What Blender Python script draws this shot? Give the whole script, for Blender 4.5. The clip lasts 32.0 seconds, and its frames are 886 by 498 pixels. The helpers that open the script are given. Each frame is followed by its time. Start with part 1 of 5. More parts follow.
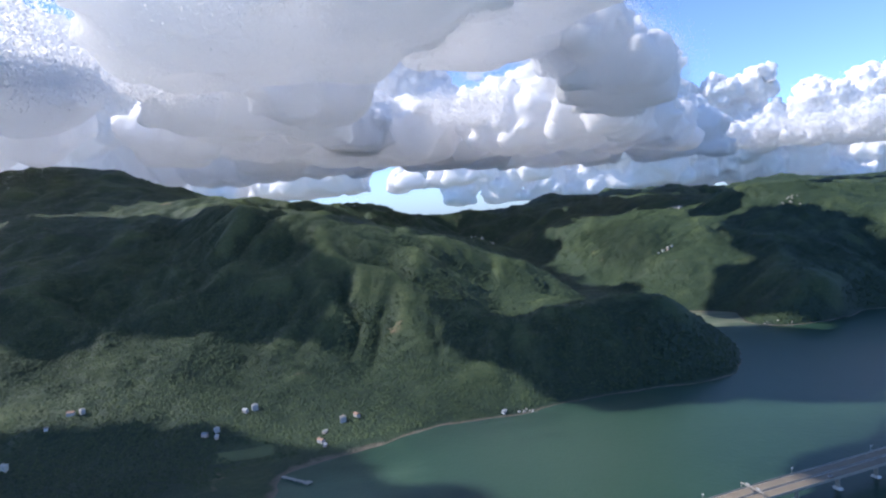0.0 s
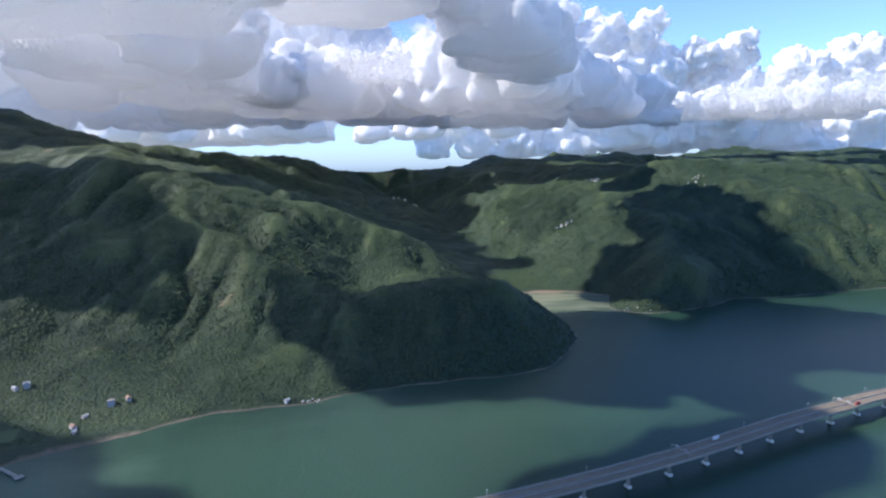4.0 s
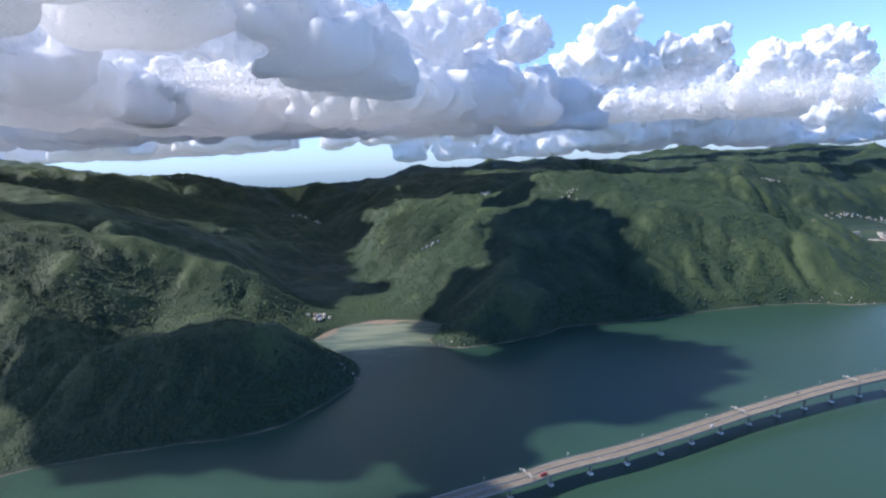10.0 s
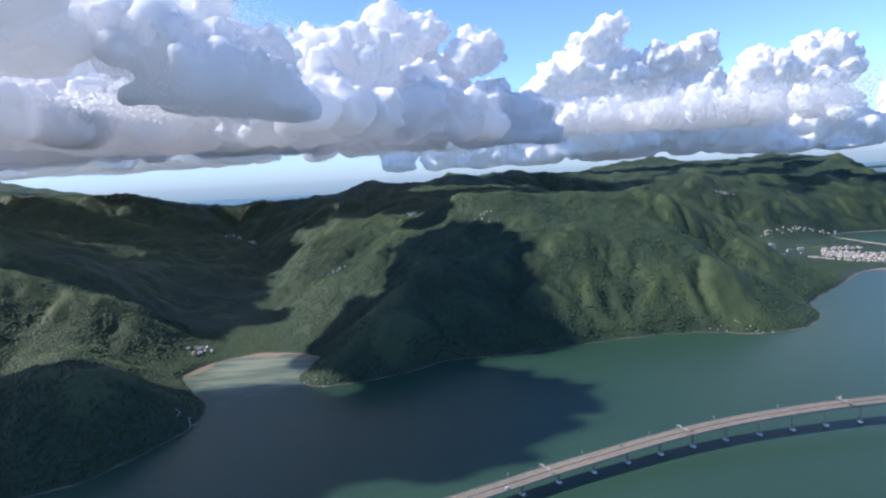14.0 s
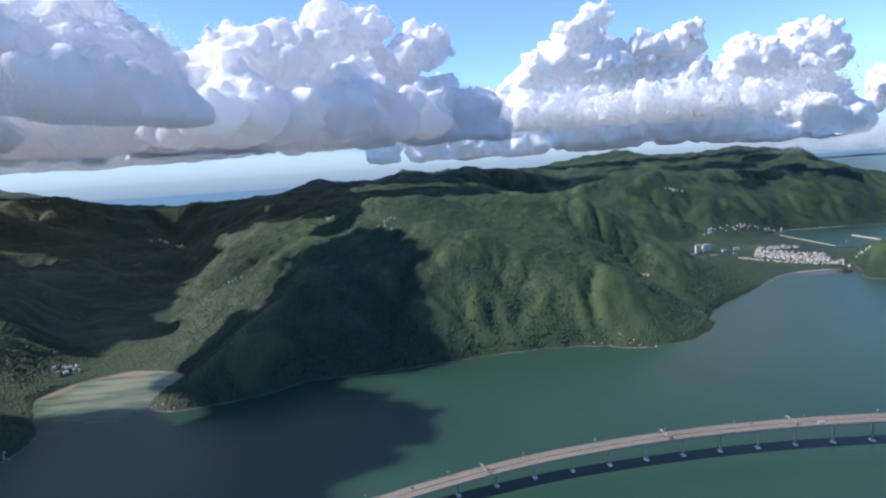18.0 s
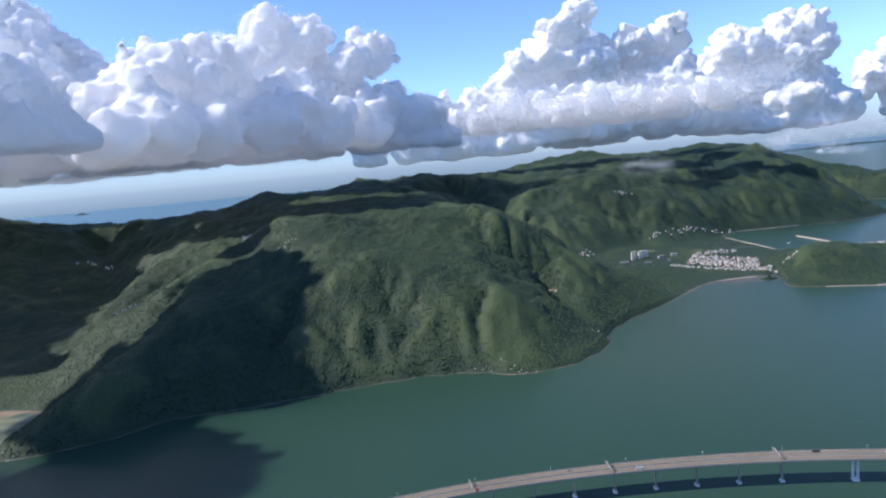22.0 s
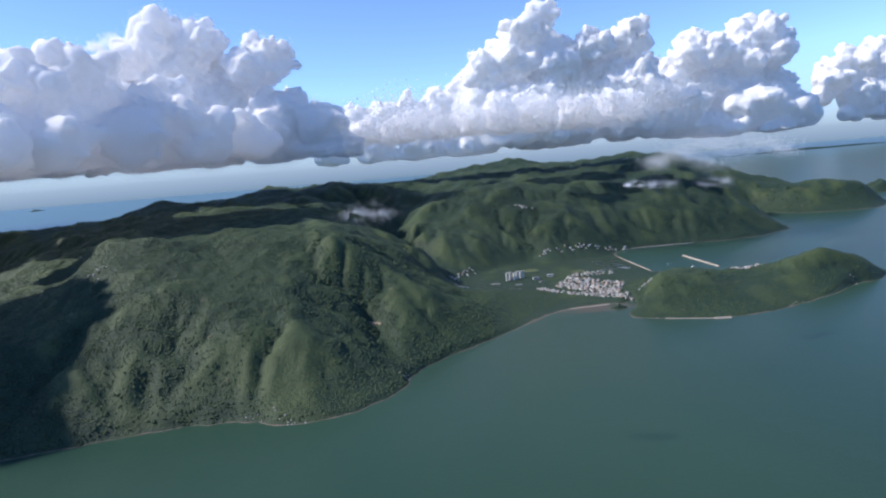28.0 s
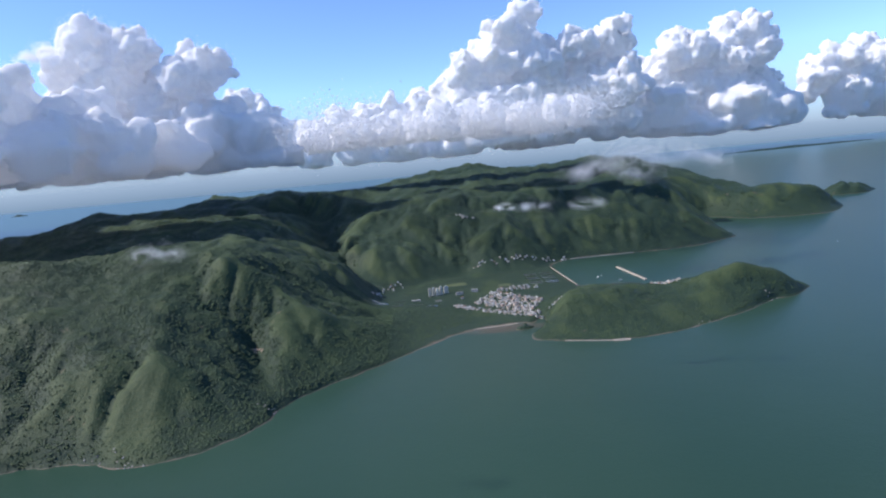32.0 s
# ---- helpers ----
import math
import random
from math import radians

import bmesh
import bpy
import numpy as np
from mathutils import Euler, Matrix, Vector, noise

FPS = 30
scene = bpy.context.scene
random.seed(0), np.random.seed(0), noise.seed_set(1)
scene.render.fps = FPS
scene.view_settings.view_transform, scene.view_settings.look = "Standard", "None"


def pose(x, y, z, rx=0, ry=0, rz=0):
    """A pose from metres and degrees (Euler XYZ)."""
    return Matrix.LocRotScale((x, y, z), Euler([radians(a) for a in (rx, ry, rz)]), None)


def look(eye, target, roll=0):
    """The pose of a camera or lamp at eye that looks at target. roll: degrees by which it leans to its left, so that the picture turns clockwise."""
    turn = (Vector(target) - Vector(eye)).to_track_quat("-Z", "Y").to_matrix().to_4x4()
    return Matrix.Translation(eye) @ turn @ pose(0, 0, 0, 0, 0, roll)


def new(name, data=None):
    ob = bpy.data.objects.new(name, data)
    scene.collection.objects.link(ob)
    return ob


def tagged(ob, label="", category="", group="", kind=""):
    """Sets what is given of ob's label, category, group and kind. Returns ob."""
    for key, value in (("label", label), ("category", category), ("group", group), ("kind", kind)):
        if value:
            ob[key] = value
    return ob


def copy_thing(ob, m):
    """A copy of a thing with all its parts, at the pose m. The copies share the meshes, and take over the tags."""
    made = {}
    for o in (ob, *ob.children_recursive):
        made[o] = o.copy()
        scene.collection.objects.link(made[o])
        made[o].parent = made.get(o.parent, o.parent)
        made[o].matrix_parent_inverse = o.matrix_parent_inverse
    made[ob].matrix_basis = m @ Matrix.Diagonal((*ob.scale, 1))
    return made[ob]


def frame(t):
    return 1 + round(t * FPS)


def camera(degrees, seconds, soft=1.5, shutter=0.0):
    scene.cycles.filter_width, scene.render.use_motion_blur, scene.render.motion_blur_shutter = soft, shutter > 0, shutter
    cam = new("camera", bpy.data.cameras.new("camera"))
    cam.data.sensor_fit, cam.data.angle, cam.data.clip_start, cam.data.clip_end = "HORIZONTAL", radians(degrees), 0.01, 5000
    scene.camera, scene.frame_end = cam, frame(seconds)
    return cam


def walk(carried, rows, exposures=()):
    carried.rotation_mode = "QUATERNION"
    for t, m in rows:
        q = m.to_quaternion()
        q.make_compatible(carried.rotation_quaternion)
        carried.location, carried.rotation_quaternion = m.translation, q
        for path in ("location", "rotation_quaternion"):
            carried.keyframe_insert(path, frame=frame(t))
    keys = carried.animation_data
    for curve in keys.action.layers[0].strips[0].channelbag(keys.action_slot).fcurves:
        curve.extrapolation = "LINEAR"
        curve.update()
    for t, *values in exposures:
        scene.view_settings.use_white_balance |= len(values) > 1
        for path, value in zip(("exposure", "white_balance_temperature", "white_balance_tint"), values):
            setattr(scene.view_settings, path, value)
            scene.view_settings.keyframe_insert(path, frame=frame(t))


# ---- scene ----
cam = camera(73.58, 32.0, soft=2.2)
PATH = [
    (0.0, 0.00, 0.00, 75.62, 3.83, -3.10, 4.13),
    (0.5, 8.58, 2.16, 76.63, 3.08, -3.53, 2.46),
    (1.0, 17.18, 4.31, 77.62, 1.83, -5.85, 0.69),
    (1.5, 25.79, 6.47, 78.62, 0.60, -6.62, -0.37),
    (2.0, 34.41, 8.62, 79.61, 1.15, -7.79, 0.04),
    (2.5, 43.04, 10.77, 80.60, 1.73, -8.12, 0.18),
    (4.5, 77.69, 19.39, 84.52, 2.21, -7.74, 1.44),
    (5.0, 86.39, 21.54, 85.48, 2.10, -7.63, 1.62),
    (5.5, 95.09, 23.69, 86.45, 2.11, -7.36, 1.70),
    (6.0, 103.81, 25.84, 87.41, 2.18, -7.24, 1.68),
    (6.5, 112.54, 27.99, 88.37, 2.29, -7.33, 1.97),
    (7.0, 121.29, 30.14, 89.32, 2.20, -7.61, 2.28),
    (7.5, 130.04, 32.29, 90.27, 2.09, -7.89, 2.56),
    (8.0, 138.81, 34.44, 91.22, 2.03, -8.47, 2.82),
    (8.5, 147.59, 36.59, 92.16, 1.71, -8.55, 2.55),
    (9.0, 156.38, 38.74, 93.10, 1.55, -8.46, 2.45),
    (9.5, 165.19, 40.89, 94.03, 1.43, -8.19, 2.42),
    (10.0, 174.01, 43.03, 94.96, 1.71, -7.85, 2.76),
    (10.5, 182.84, 45.18, 95.89, 1.75, -7.59, 2.93),
    (11.0, 191.68, 47.33, 96.81, 1.57, -7.46, 3.08),
    (11.5, 200.53, 49.47, 97.73, 1.55, -7.36, 3.01),
    (12.0, 209.40, 51.62, 98.64, 1.69, -7.28, 2.97),
    (12.5, 218.28, 53.77, 99.55, 1.81, -7.14, 3.09),
    (13.0, 227.17, 55.91, 100.46, 1.79, -7.11, 3.20),
    (13.5, 236.07, 58.06, 101.36, 1.72, -7.12, 3.23),
    (14.0, 244.99, 60.20, 102.26, 1.77, -7.10, 3.31),
    (14.5, 253.92, 62.34, 103.16, 1.83, -7.13, 3.18),
    (16.5, 289.76, 70.92, 106.70, 1.72, -6.96, 3.38),
    (17.0, 298.75, 73.06, 107.58, 1.64, -7.46, 3.80),
    (17.5, 307.75, 75.20, 108.45, 1.51, -7.82, 3.91),
    (18.0, 316.77, 77.34, 109.32, 1.46, -8.08, 3.78),
    (18.5, 325.79, 79.48, 110.18, 1.41, -8.33, 3.91),
    (19.0, 334.83, 81.62, 111.04, 1.30, -8.65, 4.40),
    (19.5, 343.88, 83.76, 111.90, 1.29, -8.72, 4.60),
    (20.0, 352.95, 85.90, 112.75, 1.37, -8.58, 4.98),
    (20.5, 362.03, 88.04, 113.60, 1.50, -8.14, 5.05),
    (21.0, 371.12, 90.18, 114.45, 1.55, -7.92, 5.01),
    (21.5, 380.22, 92.32, 115.29, 1.46, -7.86, 5.25),
    (22.0, 389.33, 94.45, 116.12, 1.35, -8.18, 5.45),
    (22.5, 398.46, 96.59, 116.96, 1.32, -8.39, 5.59),
    (23.0, 407.60, 98.73, 117.79, 1.14, -8.43, 5.66),
    (23.5, 416.75, 100.86, 118.61, 0.61, -8.27, 5.18),
    (24.0, 425.91, 103.00, 119.44, 0.40, -8.33, 4.96),
    (24.5, 435.08, 105.14, 120.25, 0.07, -8.41, 4.97),
    (25.0, 444.27, 107.27, 121.07, -0.01, -8.43, 5.16),
    (25.5, 453.47, 109.41, 121.88, -0.02, -8.34, 5.26),
    (27.5, 490.40, 117.94, 125.08, -0.43, -8.64, 4.69),
    (28.0, 499.66, 120.07, 125.87, -0.48, -8.67, 4.78),
    (28.5, 508.93, 122.21, 126.66, -0.40, -8.74, 4.92),
    (29.0, 518.22, 124.34, 127.44, -0.54, -8.81, 4.75),
    (29.5, 527.52, 126.47, 128.22, -0.59, -9.00, 4.46),
    (30.0, 536.83, 128.60, 129.00, -0.67, -9.11, 4.72),
    (30.5, 546.15, 130.73, 129.77, -0.72, -9.00, 5.14),
    (31.0, 555.49, 132.86, 130.54, -0.74, -8.93, 5.30),
    (31.5, 564.84, 134.99, 131.30, -0.79, -8.89, 5.35),
    (32.0, 574.20, 137.12, 132.06, -0.84, -8.79, 5.31),
]
walk(cam, [(t, pose(x, y, z, 90 + pitch, roll, yaw)) for t, x, y, z, yaw, pitch, roll in PATH],
     exposures=[(0.0, 1.10, 6320, 14), (2.0, 1.20, 6320, 14), (6.0, 1.14, 6320, 14), (10.0, 1.12, 6320, 14), (18.0, 0.98, 6320, 14), (32.0, 0.76, 6320, 14)])

# ---- light ----
# One metre here stands for about four and a half of the real island, so that the far clouds fit the lens's reach.
SUN_EL, SUN_AZ = 43.5, 184.4          # degrees; azimuth counted from +x towards +y
world = bpy.data.worlds.new("sky")
scene.world = world
world.use_nodes = True
wn, wl = world.node_tree.nodes, world.node_tree.links
bg = wn["Background"]
sky = wn.new("ShaderNodeTexSky")
sky.sky_type, sky.sun_disc = "NISHITA", False
sky.sun_elevation, sky.sun_rotation = radians(SUN_EL), radians(90 - SUN_AZ)
sky.air_density, sky.dust_density, sky.ozone_density = 0.62, 0.0, 6.0
co = wn.new("ShaderNodeTexCoord")
sep = wn.new("ShaderNodeSeparateXYZ")
wl.new(co.outputs["Generated"], sep.inputs[0])
# beneath the horizon lies the hazy far sea
below = wn.new("ShaderNodeMapRange")
below.inputs["From Min"].default_value, below.inputs["From Max"].default_value = 0.004, -0.026
wl.new(sep.outputs["Z"], below.inputs["Value"])
mixw = wn.new("ShaderNodeMix")
mixw.data_type = "RGBA"
wl.new(below.outputs["Result"], mixw.inputs["Factor"])
# a pale haze rims the whole horizon
rim = wn.new("ShaderNodeMapRange")
rim.inputs["From Min"].default_value, rim.inputs["From Max"].default_value = 0.12, 0.0
rim.inputs["To Max"].default_value = 0.95
wl.new(sep.outputs["Z"], rim.inputs["Value"])
pale = wn.new("ShaderNodeMix")
pale.data_type = "RGBA"
wl.new(rim.outputs["Result"], pale.inputs["Factor"])
wl.new(sky.outputs[0], pale.inputs["A"])
pale.inputs["B"].default_value = (1.25, 1.72, 2.35, 1)
wl.new(pale.outputs["Result"], mixw.inputs["A"])
mixw.inputs["B"].default_value = (0.80, 1.22, 1.72, 1)
wl.new(mixw.outputs["Result"], bg.inputs["Color"])
bg.inputs["Strength"].default_value = 0.15
sun_data = bpy.data.lights.new("sun", "SUN")
sun_data.energy, sun_data.angle, sun_data.color = 3.3, radians(1.1), (1.0, 0.94, 0.86)
sun = new("sun", sun_data)
ce = math.cos(radians(SUN_EL))
SUN_DIR = Vector((ce * math.cos(radians(SUN_AZ)), ce * math.sin(radians(SUN_AZ)), math.sin(radians(SUN_EL))))
sun.matrix_world = look(SUN_DIR * 100, (0, 0, 0))

# ---- materials ----
def material(name, colour, rough=0.8, metal=0.0):
    m = bpy.data.materials.new(name)
    m.use_nodes = True
    b = m.node_tree.nodes["Principled BSDF"]
    b.inputs["Base Color"].default_value = (*colour, 1)
    b.inputs["Roughness"].default_value = rough
    b.inputs["Metallic"].default_value = metal
    return m


class Nodes:
    """Short ways to wire a material."""

    def __init__(self, m):
        self.t = m.node_tree
        self.b = self.t.nodes["Principled BSDF"]
        self.place = self.t.nodes.new("ShaderNodeNewGeometry").outputs["Position"]

    def put(self, kind, **values):
        n = self.t.nodes.new(kind)
        for k, v in values.items():
            n.inputs[k.replace("_", " ")].default_value = v
        return n

    def link(self, a, b):
        self.t.links.new(a, b)

    def noise(self, scale, detail=4.0, rough=0.55, stretch=None):
        n = self.put("ShaderNodeTexNoise", Scale=scale, Detail=detail, Roughness=rough)
        if stretch:
            mp = self.t.nodes.new("ShaderNodeMapping")
            mp.inputs["Scale"].default_value = stretch
            self.link(self.place, mp.inputs["Vector"])
            self.link(mp.outputs[0], n.inputs["Vector"])
        else:
            self.link(self.place, n.inputs["Vector"])
        return n.outputs["Fac"]

    def span(self, value, a, b, c=0.0, d=1.0):
        n = self.put("ShaderNodeMapRange", From_Min=a, From_Max=b, To_Min=c, To_Max=d)
        self.link(value, n.inputs["Value"])
        return n.outputs["Result"]

    def mix(self, fac, a, b):
        n = self.t.nodes.new("ShaderNodeMix")
        n.data_type = "RGBA"
        for key, v in (("Factor", fac), ("A", a), ("B", b)):
            if isinstance(v, (tuple, list)):
                n.inputs[key].default_value = (*v, 1)
            elif isinstance(v, (int, float)):
                n.inputs[key].default_value = v
            else:
                self.link(v, n.inputs[key])
        return n.outputs["Result"]

    def math(self, op, a, b=0.0):
        n = self.t.nodes.new("ShaderNodeMath")
        n.operation = op
        for i, v in enumerate((a, b)):
            if isinstance(v, (int, float)):
                n.inputs[i].default_value = v
            else:
                self.link(v, n.inputs[i])
        return n.outputs[0]

    def axis(self, i):
        n = self.t.nodes.new("ShaderNodeSeparateXYZ")
        self.link(self.place, n.inputs[0])
        return n.outputs[i]

    def bump(self, height, strength, distance):
        n = self.put("ShaderNodeBump", Strength=strength, Distance=distance)
        self.link(height, n.inputs["Height"])
        self.link(n.outputs[0], self.b.inputs["Normal"])

    def colour(self, c):
        self.link(c, self.b.inputs["Base Color"])


def land_material():
    m = material("wooded_hillside", (0.05, 0.07, 0.03), 0.65)
    n = Nodes(m)
    wood = n.mix(n.span(n.noise(0.35, 6), 0.35, 0.7), (0.018, 0.037, 0.024), (0.030, 0.051, 0.028))
    scrub = n.mix(n.span(n.noise(0.5, 5), 0.3, 0.75), (0.031, 0.056, 0.026), (0.060, 0.079, 0.032))
    at = n.t.nodes.new("ShaderNodeAttribute")
    at.attribute_name = "bareness"
    patch = n.span(n.math("ADD", at.outputs["Fac"], n.math("MULTIPLY", n.math("SUBTRACT", n.noise(0.12, 5, 0.65), 0.5), 0.7)), 0.34, 0.74)
    green = n.mix(patch, wood, scrub)
    earth = n.mix(n.span(n.noise(0.05, 6, 0.65), 0.66, 0.74), green, (0.15, 0.115, 0.075))
    shore = n.span(n.math("ADD", n.axis(2), n.math("MULTIPLY", n.noise(0.12, 4), 1.0)), 0.85, 0.6)
    rock = n.mix(n.noise(0.8, 5), (0.075, 0.062, 0.050), (0.20, 0.165, 0.125))
    n.colour(n.mix(shore, earth, rock))
    n.bump(n.noise(0.55, 6, 0.65), 0.7, 0.9)
    n.b.inputs["Specular IOR Level"].default_value = 0.22
    return m


def sea_material():
    m = material("turbid_sea", (0.05, 0.12, 0.10), 0.3)
    n = Nodes(m)
    deep = n.mix(n.span(n.noise(0.004, 4), 0.35, 0.65), (0.022, 0.054, 0.037), (0.028, 0.062, 0.042))

    def near(x, y, rx, ry, wobble):
        """1 at a place, falling to 0 at about that distance."""
        mp = n.t.nodes.new("ShaderNodeMapping")
        mp.vector_type = "TEXTURE"
        mp.inputs["Location"].default_value = (x, y, 0)
        mp.inputs["Scale"].default_value = (rx, ry, 1000)
        n.link(n.place, mp.inputs["Vector"])
        d = n.t.nodes.new("ShaderNodeVectorMath")
        d.operation = "LENGTH"
        n.link(mp.outputs[0], d.inputs[0])
        return n.math("SUBTRACT", 1.0, n.math("ADD", d.outputs["Value"], n.math("MULTIPLY", n.math("SUBTRACT", n.noise(0.05, 4, 0.6, (1, 2.4, 1)), 0.5), wobble)))

    pale = n.span(near(126, 382, 50, 46, 1.7), 0.0, 0.55)
    sand = n.span(near(124, 414, 48, 15, 1.6), 0.05, 0.35)
    spit_sand = n.span(near(88, 386, 9, 18, 1.2), 0.05, 0.4)
    jetty_bank = n.span(near(-48, 160, 34, 26, 1.0), 0.0, 0.8)
    town_bank = n.span(near(616, 572, 40, 13, 1.0), 0.0, 0.6)
    streak = n.span(n.noise(0.035, 3, 0.5, (0.6, 3.2, 1)), 0.42, 0.6)
    c = n.mix(pale, deep, n.mix(streak, (0.085, 0.115, 0.080), (0.185, 0.200, 0.135)))
    c = n.mix(jetty_bank, c, (0.060, 0.110, 0.075))
    c = n.mix(town_bank, c, (0.075, 0.068, 0.047))
    c = n.mix(spit_sand, c, (0.20, 0.155, 0.105))
    n.colour(n.mix(sand, c, n.mix(n.span(n.noise(0.12, 4, 0.6), 0.4, 0.65), (0.26, 0.20, 0.14), (0.19, 0.135, 0.095))))
    n.bump(n.math("ADD", n.noise(0.9, 4, 0.6, (1, 0.6, 1)), n.noise(0.08, 3)), 0.2, 0.4)
    n.b.inputs["Specular IOR Level"].default_value = 0.13
    return m


def cloud_material(name, grain_size, depth, share):
    """White droplets that light wanders through to a depth; share: how much passes straight to the far side."""
    m = material(name, (0.97, 0.97, 0.98), 1.0)
    n = Nodes(m)
    n.b.inputs["Specular IOR Level"].default_value = 0.0
    thin = n.put("ShaderNodeBsdfTranslucent", Color=(0.97, 0.97, 0.98, 1))
    half = n.put("ShaderNodeMixShader", Fac=share)
    if depth:
        n.b.inputs["Subsurface Weight"].default_value = 1.0
        n.b.inputs["Subsurface Radius"].default_value = (1.0, 1.0, 1.0)
        n.b.inputs["Subsurface Scale"].default_value = depth
        n.bump(n.noise(1.0 / grain_size, 6, 0.6), 0.16, grain_size * 0.5)
    n.link(n.b.outputs[0], half.inputs[1])
    n.link(thin.outputs[0], half.inputs[2])
    n.link(half.outputs[0], n.t.nodes["Material Output"].inputs["Surface"])
    return m


M_LAND, M_SEA = land_material(), sea_material()
M_CLOUD, M_CLOUD_FAR = cloud_material("cloud", 14.0, 7.0, 0.42), cloud_material("far_cloud", 55.0, 25.0, 0.35)
M_SHEET = cloud_material("cloud_sheet", 60.0, 30.0, 0.5)
M_FLECK = cloud_material("cloud_flecks", 20.0, 0.0, 0.6)


def worn(name, colour, dark, scale, rough=0.85, bump=0.0):
    m = material(name, colour, rough)
    n = Nodes(m)
    both = n.math("ADD", n.math("MULTIPLY", n.noise(scale, 5, 0.6), 0.6), n.math("MULTIPLY", n.noise(scale * 0.12, 3), 0.4))
    n.colour(n.mix(n.span(both, 0.32, 0.66), dark, colour))
    if bump:
        n.bump(n.noise(scale * 2, 4), 0.5, bump)
    return m


def tinted(name, colours, rough=0.8, crowd=False):
    """One paint out of a few for each object, a little weathered."""
    m = material(name, colours[0], rough)
    n = Nodes(m)
    pick = n.t.nodes.new("ShaderNodeNewGeometry").outputs["Random Per Island"] if crowd else n.t.nodes.new("ShaderNodeObjectInfo").outputs["Random"]
    ramp = n.t.nodes.new("ShaderNodeValToRGB")
    ramp.color_ramp.interpolation = "CONSTANT"
    for k, c in enumerate(colours):
        e = ramp.color_ramp.elements[0] if k == 0 else ramp.color_ramp.elements.new(k / len(colours))
        e.color = (*c, 1)
    n.link(pick, ramp.inputs["Fac"])
    n.colour(n.mix(n.span(n.noise(1.3, 4), 0.35, 0.8, 0, 0.35), ramp.outputs["Color"], (0.18, 0.17, 0.16)))
    return m


def canopy_material():
    m = material("tree_canopy", (0.04, 0.06, 0.02), 0.6)
    n = Nodes(m)
    geo = n.t.nodes.new("ShaderNodeNewGeometry")
    tree = n.mix(geo.outputs["Random Per Island"], (0.015, 0.034, 0.021), (0.042, 0.069, 0.030))
    n.colour(n.mix(n.span(n.noise(0.02, 4), 0.45, 0.65, 0, 0.5), tree, (0.048, 0.076, 0.031)))
    n.bump(n.noise(2.2, 4, 0.7), 0.8, 0.6)
    n.b.inputs["Specular IOR Level"].default_value = 0.22
    return m


M_CANOPY = canopy_material()
M_CONCRETE = worn("concrete", (0.33, 0.315, 0.28), (0.22, 0.21, 0.185), 0.5)
M_ROAD = worn("road_surface", (0.205, 0.172, 0.128), (0.140, 0.116, 0.086), 0.35)
M_LINE = material("road_marking", (0.6, 0.6, 0.56), 0.8)
M_WHITE = worn("white_paint", (0.75, 0.75, 0.73), (0.55, 0.55, 0.54), 0.6)
M_STEEL = material("grey_steel", (0.42, 0.43, 0.44), 0.5, 0.6)
WALL_PAINT = [(0.56, 0.55, 0.53), (0.44, 0.42, 0.40), (0.51, 0.48, 0.42), (0.36, 0.36, 0.36), (0.48, 0.37, 0.31)]
M_WALL, M_WALL_CROWD = tinted("house_wall", WALL_PAINT), tinted("crowded_house_wall", WALL_PAINT, crowd=True)
ROOF_PAINT = [(0.29, 0.28, 0.27), (0.43, 0.43, 0.41), (0.20, 0.19, 0.18), (0.25, 0.15, 0.11), (0.19, 0.21, 0.23), (0.49, 0.49, 0.48)]
M_ROOF, M_ROOF_CROWD = tinted("house_roof", ROOF_PAINT), tinted("crowded_house_roof", ROOF_PAINT, crowd=True)
M_GLASS = material("dark_window", (0.05, 0.06, 0.07), 0.15)
M_STONE = worn("quay_stone", (0.42, 0.37, 0.31), (0.28, 0.24, 0.20), 0.4, 0.95, 0.4)
M_SCAR = worn("bare_earth", (0.42, 0.31, 0.22), (0.25, 0.19, 0.13), 0.4, 0.95, 0.5)
M_CLIFF = worn("pale_rock", (0.42, 0.40, 0.37), (0.16, 0.15, 0.13), 0.35, 0.95, 0.8)
M_FIELD = worn("grass_field", (0.085, 0.11, 0.045), (0.055, 0.075, 0.035), 0.12, 0.95)
M_POND = material("pond_water", (0.05, 0.065, 0.06), 0.12)
M_CAR = tinted("vehicle_paint", [(0.6, 0.6, 0.6), (0.05, 0.05, 0.06), (0.35, 0.05, 0.04), (0.75, 0.75, 0.75), (0.08, 0.12, 0.25)], 0.35)
M_TYRE = material("rubber", (0.02, 0.02, 0.02), 0.9)
M_BRONZE = worn("weathered_bronze", (0.13, 0.12, 0.09), (0.07, 0.07, 0.055), 0.6, 0.6)
M_CREAM = worn("cream_render", (0.70, 0.66, 0.57), (0.52, 0.49, 0.43), 0.5)

# ---- the island ----
def part(name, bm, mat, parent=None, label=""):
    """Links a bmesh as one mesh object under a thing or a part."""
    me = bpy.data.meshes.new(name)
    bm.to_mesh(me)
    bm.free()
    if mat:
        me.materials.append(mat)
    ob = new(name, me)
    if parent:
        ob.parent = parent
    return tagged(ob, label)


